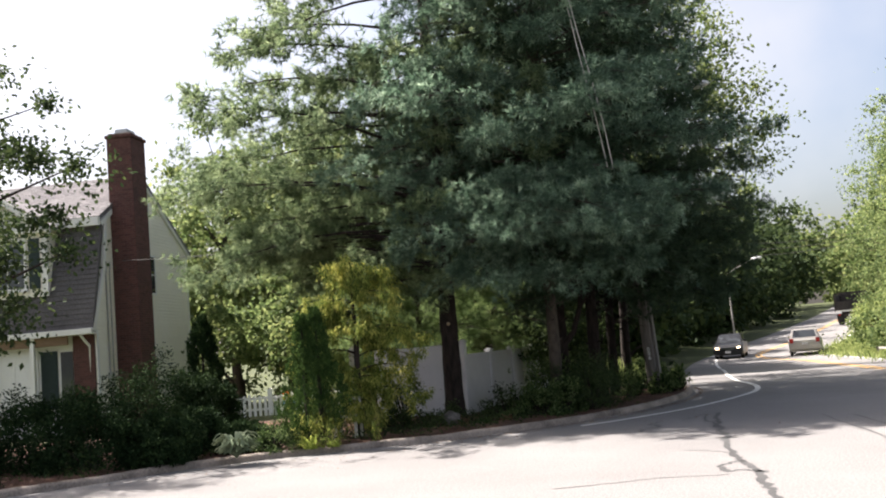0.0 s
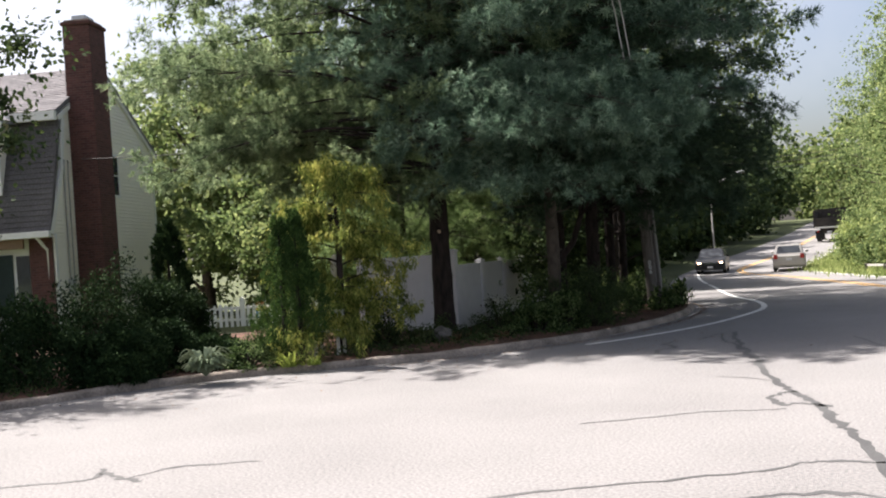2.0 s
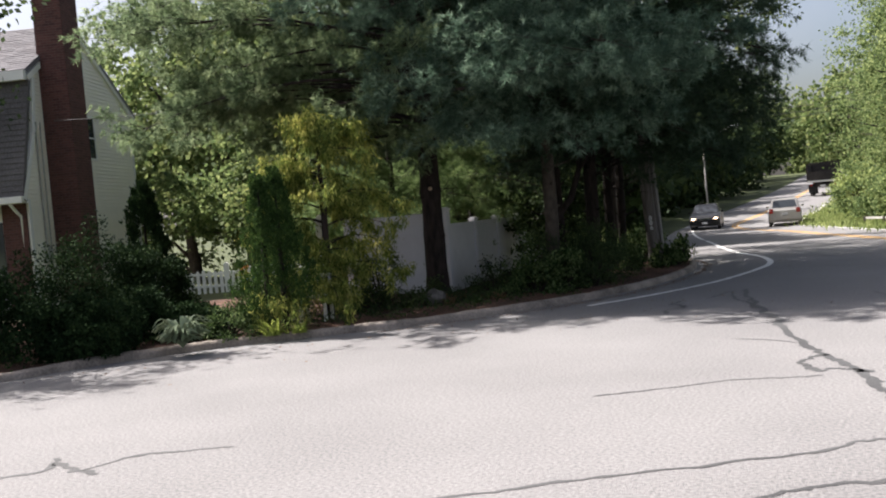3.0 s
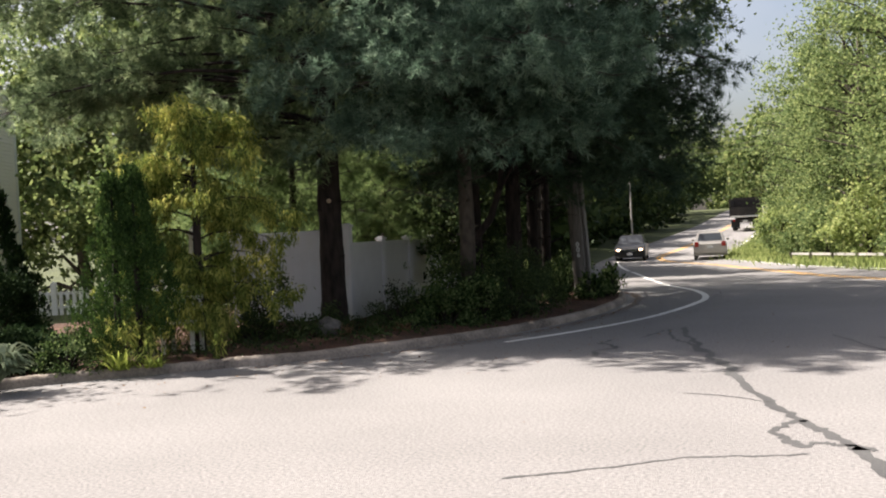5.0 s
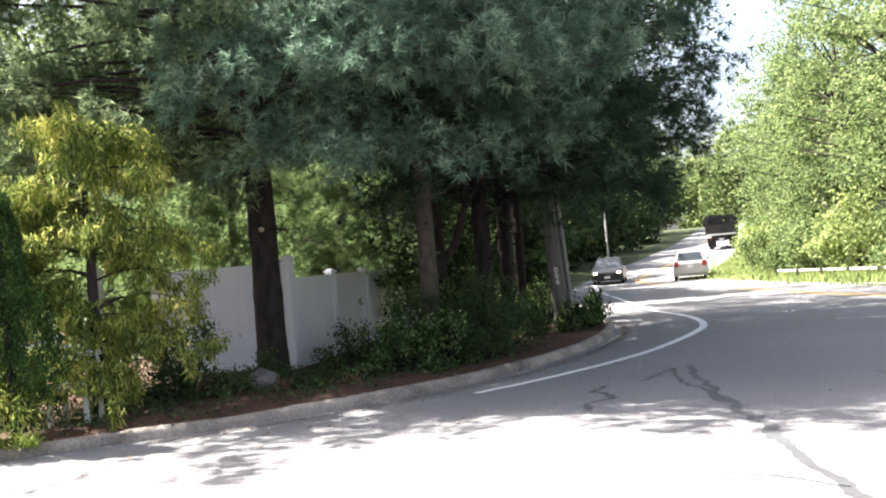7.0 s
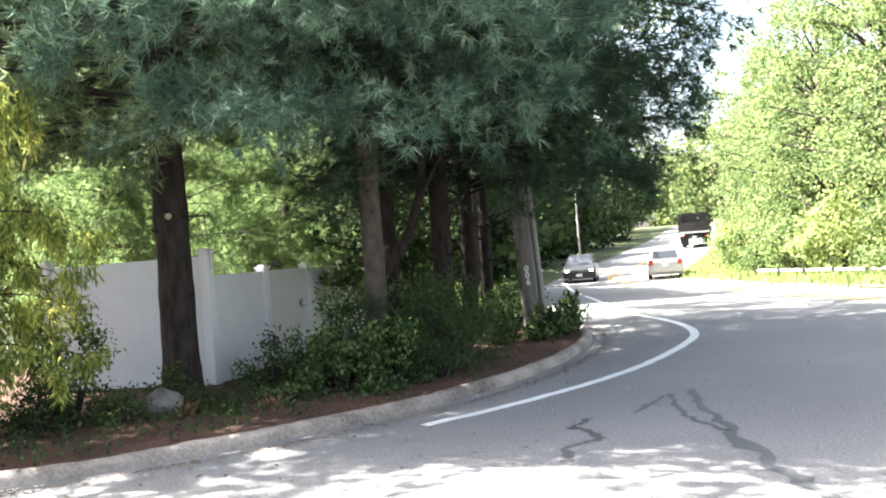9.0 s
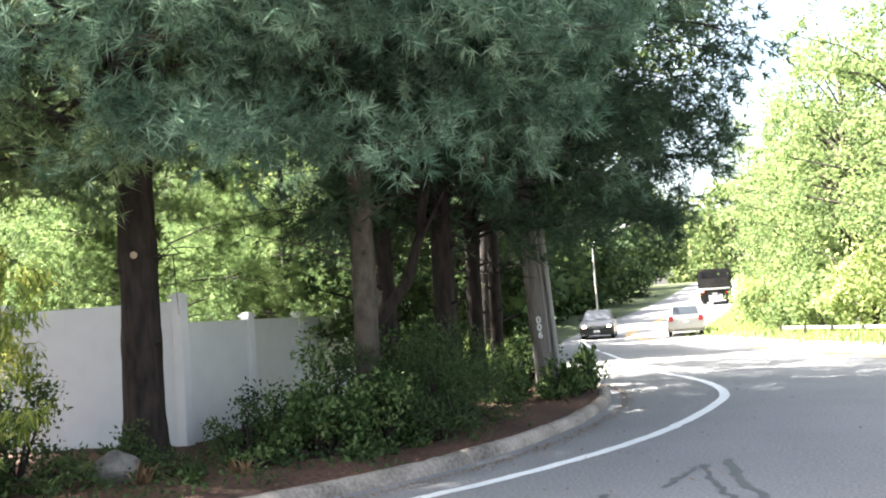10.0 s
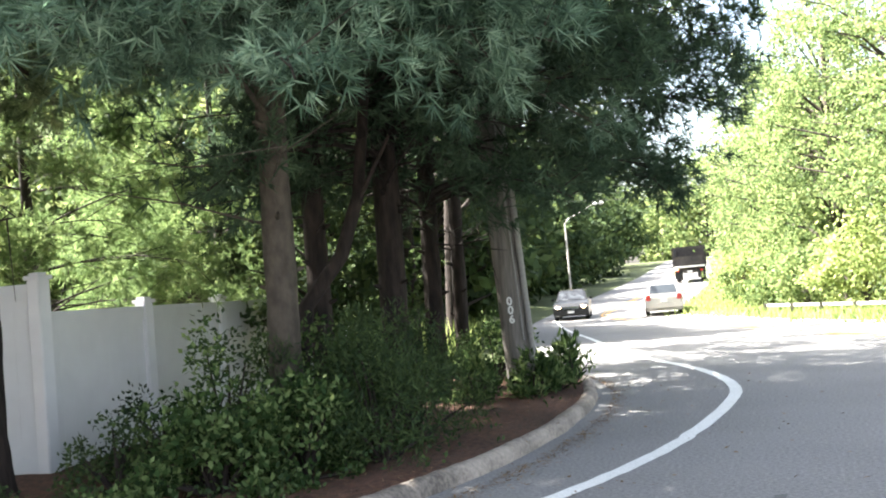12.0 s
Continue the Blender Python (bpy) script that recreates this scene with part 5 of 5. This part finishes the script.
def hosta(x, y):
    rng = np.random.default_rng(190)
    root = empty("hosta", x, y, 0.1, "pale variegated hosta clump beside the kerb", "plant")
    for k in range(170):
        az = rng.uniform(0, 2 * math.pi)
        ln = rng.uniform(0.2, 0.4)
        up = rng.uniform(0.5, 1.4)
        wd = rng.uniform(0.045, 0.07)
        v, f = [], []
        for i in range(7):
            t = i / 6
            r = ln * t
            z = up * ln * math.sin(t * 2.3) * 0.8 + 0.02
            w = wd * math.sin(math.pi * min(1, t * 0.93 + 0.04)) ** 0.8
            for s in (-1, 0, 1):
                v.append((math.cos(az) * r - math.sin(az) * w * s * 0.5, math.sin(az) * r + math.cos(az) * w * s * 0.5, z + abs(s) * 0.015))
        for i in range(6):
            for s in (0, 1):
                a = i * 3 + s
                f.append((a, a + 1, a + 4, a + 3))
        put("leaf", np_mesh("leaf", v, f, True), L_HOSTA, root)


hosta(-3.32, 13.3)


def blade_clump(name, x, y, n, length, material, label, seed, category="plant", wide=0.012):
    """A tuft of arching narrow blades."""
    rng = np.random.default_rng(seed)
    root = empty(name, x, y, 0.1 if x < 1.2 and y < 27 else ground_z(x, y), label, category)
    for k in range(n):
        v, f = [], []
        az, ln, up = rng.uniform(0, 6.283), length * rng.uniform(0.6, 1.1), rng.uniform(0.5, 1.3)
        bx, by = rng.normal() * 0.06, rng.normal() * 0.06
        b = len(v)
        for i in range(5):
            t = i / 4
            w = wide * (1 - t * 0.9)
            r = ln * 0.75 * t
            z = up * ln * (t - 0.6 * t * t)
            v += [(bx + math.cos(az) * r - math.sin(az) * w, by + math.sin(az) * r + math.cos(az) * w, z), (bx + math.cos(az) * r + math.sin(az) * w, by + math.sin(az) * r - math.cos(az) * w, z)]
        f += [(b + 2 * i, b + 2 * i + 1, b + 2 * i + 3, b + 2 * i + 2) for i in range(4)]
        put("blade", np_mesh("blade", v, f), material, root)


blade_clump("daylily", -2.75, 14.55, 90, 0.5, L_LILY, "yellow-green daylily clump beside the kerb", 200)
for i, (x, y) in enumerate(((-1.75, 18.05), (-1.45, 18.35), (-1.2, 18.0), (-1.85, 18.6), (-2.4, 18.3), (-2.3, 17.5), (-0.95, 18.35), (-1.35, 18.75))):
    blade_clump("fern_clump", x, y, 34, 0.34, (L_DRY, L_DARK, L_SHRUB)[i % 3], ("brown withered fern clump at the foot of the pine", "dark green fern clump at the foot of the pine", "dark green fern clump at the foot of the pine")[i % 3], 230 + i, wide=0.014)
blade_clump("daylily", -2.45, 14.75, 60, 0.35, L_LILY, "yellow-green daylily clump beside the kerb", 201)


def rock(x, y, sx, sy, sz, seed):
    rng = random.Random(seed)
    bm = bmesh.new()
    bmesh.ops.create_icosphere(bm, subdivisions=3, radius=1.0)
    for v in bm.verts:
        k = 1 + 0.22 * noise.noise(v.co * 1.3 + Vector((seed, 0, 0))) + 0.06 * noise.noise(v.co * 4)
        v.co = Vector((v.co.x * sx, v.co.y * sy, v.co.z * sz)) * k
    me = bpy.data.meshes.new("fieldstone")
    bm.to_mesh(me)
    bm.free()
    ob = put("fieldstone", me, M_ROCK)
    ob.matrix_world = pose(x, y, 0.1 + sz * 0.6, 0, 0, rng.uniform(0, 180))
    return tagged(ob, "grey rounded fieldstone lying at the foot of the pine", "rock")


rock(-2.08, 18.1, 0.2, 0.16, 0.16, 1)

# low leafy ground cover and litter behind the kerb
def ground_cover():
    rng = np.random.default_rng(220)
    line = offset_line(smooth_line(KERB, 6), 0.32)
    pts = []
    for p in line:
        if p[1] < 11:
            continue
        m = int(rng.integers(0, 18 if p[1] < 19.5 else 10)) if p[1] < 21 or p[1] > 24 else int(rng.integers(0, 3))
        q = np.array(p) + rng.normal(size=(m, 2)) * np.array([0.18, 0.3]) + np.array([-0.93, 0.3]) * rng.uniform(0, 1.4, m)[:, None]
        pts.append(q)
    q = np.concatenate(pts)
    n = 7
    q = np.repeat(q, n, 0) + rng.normal(size=(len(q) * n, 2)) * 0.07
    z = 0.12 + np.abs(rng.normal(size=len(q))) * 0.07
    v, f = leaves(rng, np.stack([q[:, 0], q[:, 1], z], 1), 0.055, 0.03, axis=np.array([0, 0, 0.5]))
    tagged(put("ground_cover", np_mesh("ground_cover", v, f), L_DARK), "low leafy weeds growing behind the kerb", "plants", kind="stuff")
    m = 5000
    i = rng.integers(0, len(line), m)
    q = line[i] + rng.normal(size=(m, 2)) * 0.25 + np.array([-0.93, 0.3]) * rng.uniform(-0.15, 2.2, m)[:, None]
    v, f = leaves(rng, np.stack([q[:, 0], q[:, 1], np.full(m, 0.13) + rng.uniform(0, 0.02, m)], 1), 0.1, 0.008, axis=np.array([0, 0, 0.0]), spread=1.0)
    v[:, 2] = 0.12 + (v[:, 2] - 0.12) * 0.25
    tagged(put("needle_litter", np_mesh("needle_litter", v, f), L_DRY), "fallen brown pine needles and twigs on the bed", "litter", kind="stuff")
    m = 260
    i = rng.integers(20, len(line), m)
    q = line[i] + np.array([0.55, -0.25]) + np.array([0.93, -0.35]) * np.abs(rng.normal(size=m) * 1.3)[:, None] + rng.normal(size=(m, 2)) * 0.3
    v, f = leaves(rng, np.stack([q[:, 0], q[:, 1], np.full(m, 0.012)], 1), 0.06, 0.03, axis=np.array([0, 0, 0.0]))
    v[:, 2] = 0.006 + np.abs(v[:, 2] - 0.012) * 0.3
    tagged(put("fallen_leaves", np_mesh("fallen_leaves", v, f), L_DRY), "scattered dry leaves on the asphalt by the kerb", "litter", kind="stuff")


    m = 2600
    edge = smooth_line(KERB, 30)
    i = rng.integers(200, len(edge), m)
    q = offset_line(edge, -0.17)[i] + np.array([0.9, -0.4]) * (np.abs(rng.normal(size=m)) * 0.11)[:, None]
    v, f = leaves(rng, np.stack([q[:, 0], q[:, 1], np.full(m, 0.01)], 1), 0.06, 0.012)
    v[:, 2] = 0.005 + np.abs(v[:, 2] - 0.01) * 0.2
    tagged(put("gutter_litter", np_mesh("gutter_litter", v, f), L_DRY), "brown needles and grit swept along the kerb", "litter", kind="stuff")


ground_cover()

# grass of the far verge
def verge_grass():
    rng = np.random.default_rng(210)
    pts = []
    edge = smooth_line([(9.4, 30), (5.2, 40.5), (0.9, 52.5), (-2.2, 62), (-2.95, 75), (-3.7, 95)], 10)
    for p in edge:
        m = 700
        d = rng.uniform(0.1, 5.5, m)
        q = np.array(p) + rng.normal(size=(m, 2)) * np.array([0.7, 0.9])
        q = q + np.array([0.94, 0.34]) * d[:, None]
        pts.append(q)
    q = np.concatenate(pts)
    z = np.interp(q[:, 1], (27, 35, 45, 58, 66, 82, 110), (0, -0.18, -0.42, -0.6, -0.55, -0.05, 1.1)) - 0.06
    v, f = leaves(rng, np.stack([q[:, 0], q[:, 1], z], 1), 0.36, 0.06, axis=np.array([0, 0, 1.6]), spread=0.6)
    return tagged(put("verge_grass", np_mesh("verge_grass", v, f), L_GRASS), "tall bright green grass of the far verge", "grass", kind="stuff")


verge_grass()


def clearing_grass():
    rng = np.random.default_rng(211)
    n = 5200
    q = np.stack([rng.uniform(-7.6, -3.3, n), rng.uniform(31, 41, n)], 1)
    q[:, 0] -= (q[:, 1] - 31) * 0.3
    z = np.interp(q[:, 1], (27, 35, 45), (0, -0.18, -0.42)) - 0.06
    v, f = leaves(rng, np.stack([q[:, 0], q[:, 1], z], 1), 0.85, 0.05, axis=np.array([0, 0, 1.8]), spread=0.5)
    return tagged(put("clearing_grass", np_mesh("clearing_grass", v, f), L_GRASS), "tall sunlit yellow-green grass in a clearing past the pines", "grass", kind="stuff")


clearing_grass()


# ---- vehicles ----
def vehicle(name, x, y, rz, paint, label, kind="hatch", lit=False):
    """A car: body shell, cabin, glass, lamps, bumpers, wheels. Local +y is its front."""
    z = ground_z(x, y)
    root = empty(name, x, y, z, label, "car", rz=rz)
    L, Wd = (4.2, 1.76) if kind == "hatch" else (4.5, 1.8)
    hw, hl = Wd / 2, L / 2
    side = [(-hl, 0.42), (-hl + 0.02, 0.86), (-hl + 0.12, 1.0), (hl - 1.15, 0.98), (hl - 0.35, 0.86), (hl - 0.03, 0.68), (hl, 0.4), (hl - 0.12, 0.22), (-hl + 0.15, 0.22)]
    bm = prism_bm(side, -hw, hw, "x")
    bmesh.ops.bevel(bm, geom=[e for e in bm.edges if abs(abs(e.verts[0].co.x) - hw) < 1e-4 and abs(abs(e.verts[1].co.x) - hw) < 1e-4 and e.verts[0].co.x * e.verts[1].co.x > 0], offset=0.07, segments=3, affect='EDGES')
    part("body", bm, paint, root, smooth=False)
    roof = 1.5 if kind == "hatch" else 1.62
    # tapered cabin
    lo = [(-hw + 0.08, -hl + 0.08), (hw - 0.08, -hl + 0.08), (hw - 0.08, hl - 1.1), (-hw + 0.08, hl - 1.1)]
    hi = [(-hw + 0.24, -hl + 0.42), (hw - 0.24, -hl + 0.42), (hw - 0.24, hl - 1.95), (-hw + 0.24, hl - 1.95)]
    bm = bmesh.new()
    a = [bm.verts.new((px, py, 0.95)) for px, py in lo]
    b = [bm.verts.new((px, py, roof)) for px, py in hi]
    for i in range(4):
        bm.faces.new((a[i], a[(i + 1) % 4], b[(i + 1) % 4], b[i]))
    bm.faces.new(b)
    bm.faces.new(a[::-1])
    bmesh.ops.bevel(bm, geom=list(bm.edges), offset=0.05, segments=2, affect='EDGES')
    part("cabin", bm, paint, root)
    def pane(nm, i, f0, f1, u0, u1):
        """Glass laid 6 mm proud on a cabin side."""
        p0, p1 = Vector((*lo[i], 0.95)), Vector((*lo[(i + 1) % 4], 0.95))
        q0, q1 = Vector((*hi[i], roof)), Vector((*hi[(i + 1) % 4], roof))
        def at(u, f):
            return (p0.lerp(p1, u)).lerp(q0.lerp(q1, u), f)
        n = (p1 - p0).cross(q0 - p0).normalized()
        bm = bmesh.new()
        c = [at(u0, f0), at(u1, f0), at(u1, f1), at(u0, f1)]
        v0 = [bm.verts.new(k + n * 0.008) for k in c]
        v1 = [bm.verts.new(k - n * 0.004) for k in c]
        bm.faces.new(v0)
        for k in range(4):
            bm.faces.new((v0[k], v1[k], v1[(k + 1) % 4], v0[(k + 1) % 4]))
        part(nm, bm, M_GLASS, root)
    pane("rear_window", 0, 0.15, 0.88, 0.08, 0.92)
    pane("windscreen", 2, 0.1, 0.92, 0.06, 0.94)
    for i in (1, 3):
        pane("side_window", i, 0.12, 0.86, 0.12, 0.48)
        pane("side_window", i, 0.12, 0.86, 0.52, 0.86)
    for s in (-1, 1):
        part("tail_light", box_bm(s * (hw - 0.17) - 0.11, -hl - 0.02, 0.72, s * (hw - 0.17) + 0.11, -hl + 0.1, 0.98, 0.02), M_REDLAMP, root)
        part("headlight", box_bm(s * (hw - 0.24) - 0.12, hl - 0.12, 0.62, s * (hw - 0.24) + 0.12, hl + 0.01, 0.72, 0.03), M_HEADLAMP if lit else M_CHROME, root)
        part("mirror", box_bm(s * (hw + 0.08) - 0.09, hl - 1.45, 0.98, s * (hw + 0.08) + 0.09, hl - 1.33, 1.1, 0.03), paint, root)
    part("rear_bumper", box_bm(-hw + 0.04, -hl - 0.07, 0.36, hw - 0.04, -hl + 0.1, 0.6, 0.04), paint, root)
    part("front_bumper", box_bm(-hw + 0.04, hl - 0.12, 0.28, hw - 0.04, hl + 0.06, 0.52, 0.04), paint, root)
    part("grille", box_bm(-0.4, hl - 0.05, 0.56, 0.4, hl + 0.02, 0.7, 0.02), M_CHROME, root)
    part("number_plate", box_bm(-0.16, -hl - 0.085, 0.62, 0.16, -hl - 0.0, 0.74), M_PLATE, root)
    part("number_plate", box_bm(-0.16, hl + 0.02, 0.36, 0.16, hl + 0.075, 0.48), M_PLATE, root)
    for wx in (-hw + 0.1, hw - 0.1):
        for wy in (-hl + 0.75, hl - 0.85):
            wheel(root, wx, wy, 0.32, 0.2)
    return root


def wheel(root, wx, wy, r, w):
    bm = bmesh.new()
    bmesh.ops.create_cone(bm, cap_ends=True, segments=20, radius1=r, radius2=r, depth=w)
    bmesh.ops.bevel(bm, geom=[e for e in bm.edges if abs(e.verts[0].co.z - e.verts[1].co.z) < 1e-5], offset=0.03, segments=2, affect='EDGES')
    bmesh.ops.transform(bm, matrix=Matrix.Translation((wx, wy, r)) @ Matrix.Rotation(math.pi / 2, 4, 'Y'), verts=bm.verts)
    tyre = part("wheel", bm, M_RUBBER, root)
    bm = bmesh.new()
    bmesh.ops.create_cone(bm, cap_ends=True, segments=16, radius1=r * 0.62, radius2=r * 0.58, depth=w + 0.02)
    bmesh.ops.transform(bm, matrix=Matrix.Translation((wx, wy, r)) @ Matrix.Rotation(math.pi / 2, 4, 'Y'), verts=bm.verts)
    part("rim", bm, M_RIM, tyre)


vehicle("hatchback_car", -3.5, 61.0, 9, M_SILVER, "silver hatchback car with red tail lights on the road")
vehicle("saloon_car", -8.35, 62.5, 190, M_BLACKCAR, "dark oncoming car with lit headlights on the road", lit=True)


def dump_truck(x, y, rz):
    z = ground_z(x, y)
    t = empty("dump_truck", x, y, z, "dark dump truck with open tipper body on the road", "truck", rz=rz)
    part("chassis", box_bm(-0.5, -3.2, 0.7, 0.5, 3.4, 1.0, 0.02), M_TRUCK, t)
    # tipper: open box of plates
    part("tipper_floor", box_bm(-1.2, -3.3, 1.15, 1.2, 1.2, 1.3, 0.01), M_TRUCK, t)
    for s in (-1, 1):
        part("tipper_side", box_bm(s * 1.2 - 0.05, -3.3, 1.3, s * 1.2 + 0.05, 1.2, 2.75, 0.01), M_TRUCK, t)
        for k in range(5):
            yy = -3.2 + k * 1.05
            part("side_rib", box_bm(s * 1.28 - 0.04, yy, 1.2, s * 1.28 + 0.04, yy + 0.1, 2.75, 0.01), M_TRUCK, t)
    part("headboard", box_bm(-1.25, 1.1, 1.3, 1.25, 1.2, 3.0, 0.01), M_TRUCK, t)
    part("tailgate", box_bm(-1.15, -3.36, 1.3, 1.15, -3.28, 2.1, 0.01), M_TRUCK, t)
    part("top_rail", box_bm(-1.25, -3.38, 2.72, 1.25, -3.2, 2.84, 0.02), M_TRUCK, t)
    part("tail_bar", box_bm(-1.25, -3.42, 1.16, 1.25, -3.3, 1.3, 0.02), M_WHITE, t, "pale steel tail bar")
    part("cab", box_bm(-1.15, 1.35, 0.8, 1.15, 3.3, 2.75, 0.12), M_TRUCK, t)
    part("rear_window", box_bm(-0.7, 1.32, 1.9, 0.7, 1.36, 2.5), M_GLASS, t)
    part("windscreen", box_bm(-1.0, 3.28, 1.75, 1.0, 3.32, 2.6), M_GLASS, t)
    for s in (-1, 1):
        part("tail_light", box_bm(s * 0.95 - 0.09, -3.3, 0.82, s * 0.95 + 0.09, -3.22, 0.96, 0.01), M_REDLAMP, t)
        part("mudflap", box_bm(s * 0.9 - 0.3, -3.1, 0.25, s * 0.9 + 0.3, -3.07, 0.95), M_RUBBER, t)
        part("mirror", box_bm(s * 1.4 - 0.08, 2.9, 1.9, s * 1.4 + 0.08, 3.0, 2.4, 0.02), M_TRUCK, t)
        for wy in (-2.3, -1.1, 2.5):
            wheel(t, s * 0.98, wy, 0.5, 0.32)
    part("number_plate", box_bm(-0.2, -3.3, 0.75, 0.2, -3.26, 0.9), M_PLATE, t)
    return t


dump_truck(-6.0, 97.0, 4)

# ---- white picket fence and garden things ----
def picket_fence():
    f = empty("picket_fence", -13.9, 23.0, 0.0, "white wooden picket fence with taller posts in the garden", "fence")
    x0, y0, x1, y1 = -14.4, 22.2, -10.6, 24.2
    ln = math.hypot(x1 - x0, y1 - y0)
    base = Matrix.Rotation(math.atan2(y1 - y0, x1 - x0), 4, 'Z')
    n = 26
    for k in range(n + 1):
        a = ln * k / n
        big = k % 8 == 4
        w = 0.07 if big else 0.04
        hgt = 0.86 if big else 0.7 - 0.09 * math.sin(math.pi * ((k % 8) / 8.0))
        bm = prism_bm([(a - w, 0.02), (a + w, 0.02), (a + w, hgt - 0.05), (a, hgt), (a - w, hgt - 0.05)], -0.012 - w * 0.4, 0.012 + w * 0.4, "y")
        bmesh.ops.transform(bm, matrix=base, verts=bm.verts)
        part("post" if big else "picket", bm, M_WHITE, f)
    for zz in (0.18, 0.52):
        part("rail", box_bm(0, 0.02, zz, ln, 0.06, zz + 0.07, m=base), M_WHITE, f)
    return f


picket_fence()


def lamp_post(x, y):
    p = empty("garden_lamp_post", x, y, 0.1, "white garden lamp post with a small capped lantern", "lamp post")
    part("post", box_bm(-0.05, -0.05, 0, 0.05, 0.05, 1.3, 0.008), M_WHITE, p)
    part("collar", box_bm(-0.08, -0.08, 1.3, 0.08, 0.08, 1.35, 0.01), M_WHITE, p)
    part("lantern", box_bm(-0.065, -0.065, 1.35, 0.065, 0.065, 1.6, 0.01), M_WHITE, p)
    bm = bmesh.new()
    bmesh.ops.create_cone(bm, cap_ends=True, segments=4, radius1=0.13, radius2=0.02, depth=0.12)
    bmesh.ops.transform(bm, matrix=Matrix.Translation((0, 0, 1.66)) @ Matrix.Rotation(math.pi / 4, 4, 'Z'), verts=bm.verts)
    part("roof", bm, M_WHITE, p)


lamp_post(-3.54, 16.95)


def garden_chair(x, y, rz):
    c = empty("garden_chair", x, y, 0.1, "small white garden chair half hidden by plants", "chair", rz=rz)
    part("seat", box_bm(-0.24, -0.22, 0.4, 0.24, 0.22, 0.44, 0.01), M_WHITE, c)
    for px in (-0.2, 0.2):
        for py in (-0.18, 0.18):
            part("leg", box_bm(px - 0.025, py - 0.025, 0, px + 0.025, py + 0.025, 0.4, 0.005), M_WHITE, c)
    for k in range(5):
        part("back_slat", box_bm(-0.22 + k * 0.1, 0.19, 0.44, -0.18 + k * 0.1, 0.21, 0.72, 0.003), M_WHITE, c)
    part("back_rail", box_bm(-0.24, 0.18, 0.7, 0.24, 0.22, 0.76, 0.008), M_WHITE, c)


garden_chair(-3.05, 16.0, 20)


def road_sign(x, y, z0):
    s = empty("road_sign", x, y, ground_z(x, y) - 0.06, "grey back of a small road sign in the verge", "sign")
    tv, tf = tube([[(0, 0, 0, 0.035), (0, 0, 2.1, 0.035)]], 8)
    put("post", np_mesh("post", tv, tf, True), M_GALV, s)
    part("plate", box_bm(-0.4, -0.03, 1.45, 0.4, -0.01, 2.25, 0.004), M_SIGNGREY, s)


road_sign(-1.2, 70.0, 0)


def garden_toy(x, y):
    """A small plastic ride-on toy: blue tub, orange hood, four wheels."""
    z = ground_z(x, y)
    t = empty("ride_on_toy", x, y, z, "small orange and blue plastic toy beside the picket fence", "toy", rz=20)
    blue = mat("blue_plastic", (0.03, 0.14, 0.5), (0.05, 0.2, 0.6), rough=0.4)
    orange = mat("orange_plastic", (0.75, 0.16, 0.02), (0.85, 0.22, 0.03), rough=0.4)
    part("tub", box_bm(-0.24, -0.18, 0.08, 0.24, 0.18, 0.32, 0.05), blue, t)
    part("hood", box_bm(-0.18, -0.15, 0.32, 0.06, 0.15, 0.62, 0.05), orange, t, "orange plastic hood")
    for sx in (-0.16, 0.16):
        for sy in (-0.19, 0.19):
            tv, tf = tube([[(sx, sy - 0.03, 0.09, 0.09), (sx, sy + 0.03, 0.09, 0.09)]], 12)
            put("wheel", np_mesh("wheel", tv, tf, True), M_RUBBER, t)


garden_toy(-13.2, 26.0)
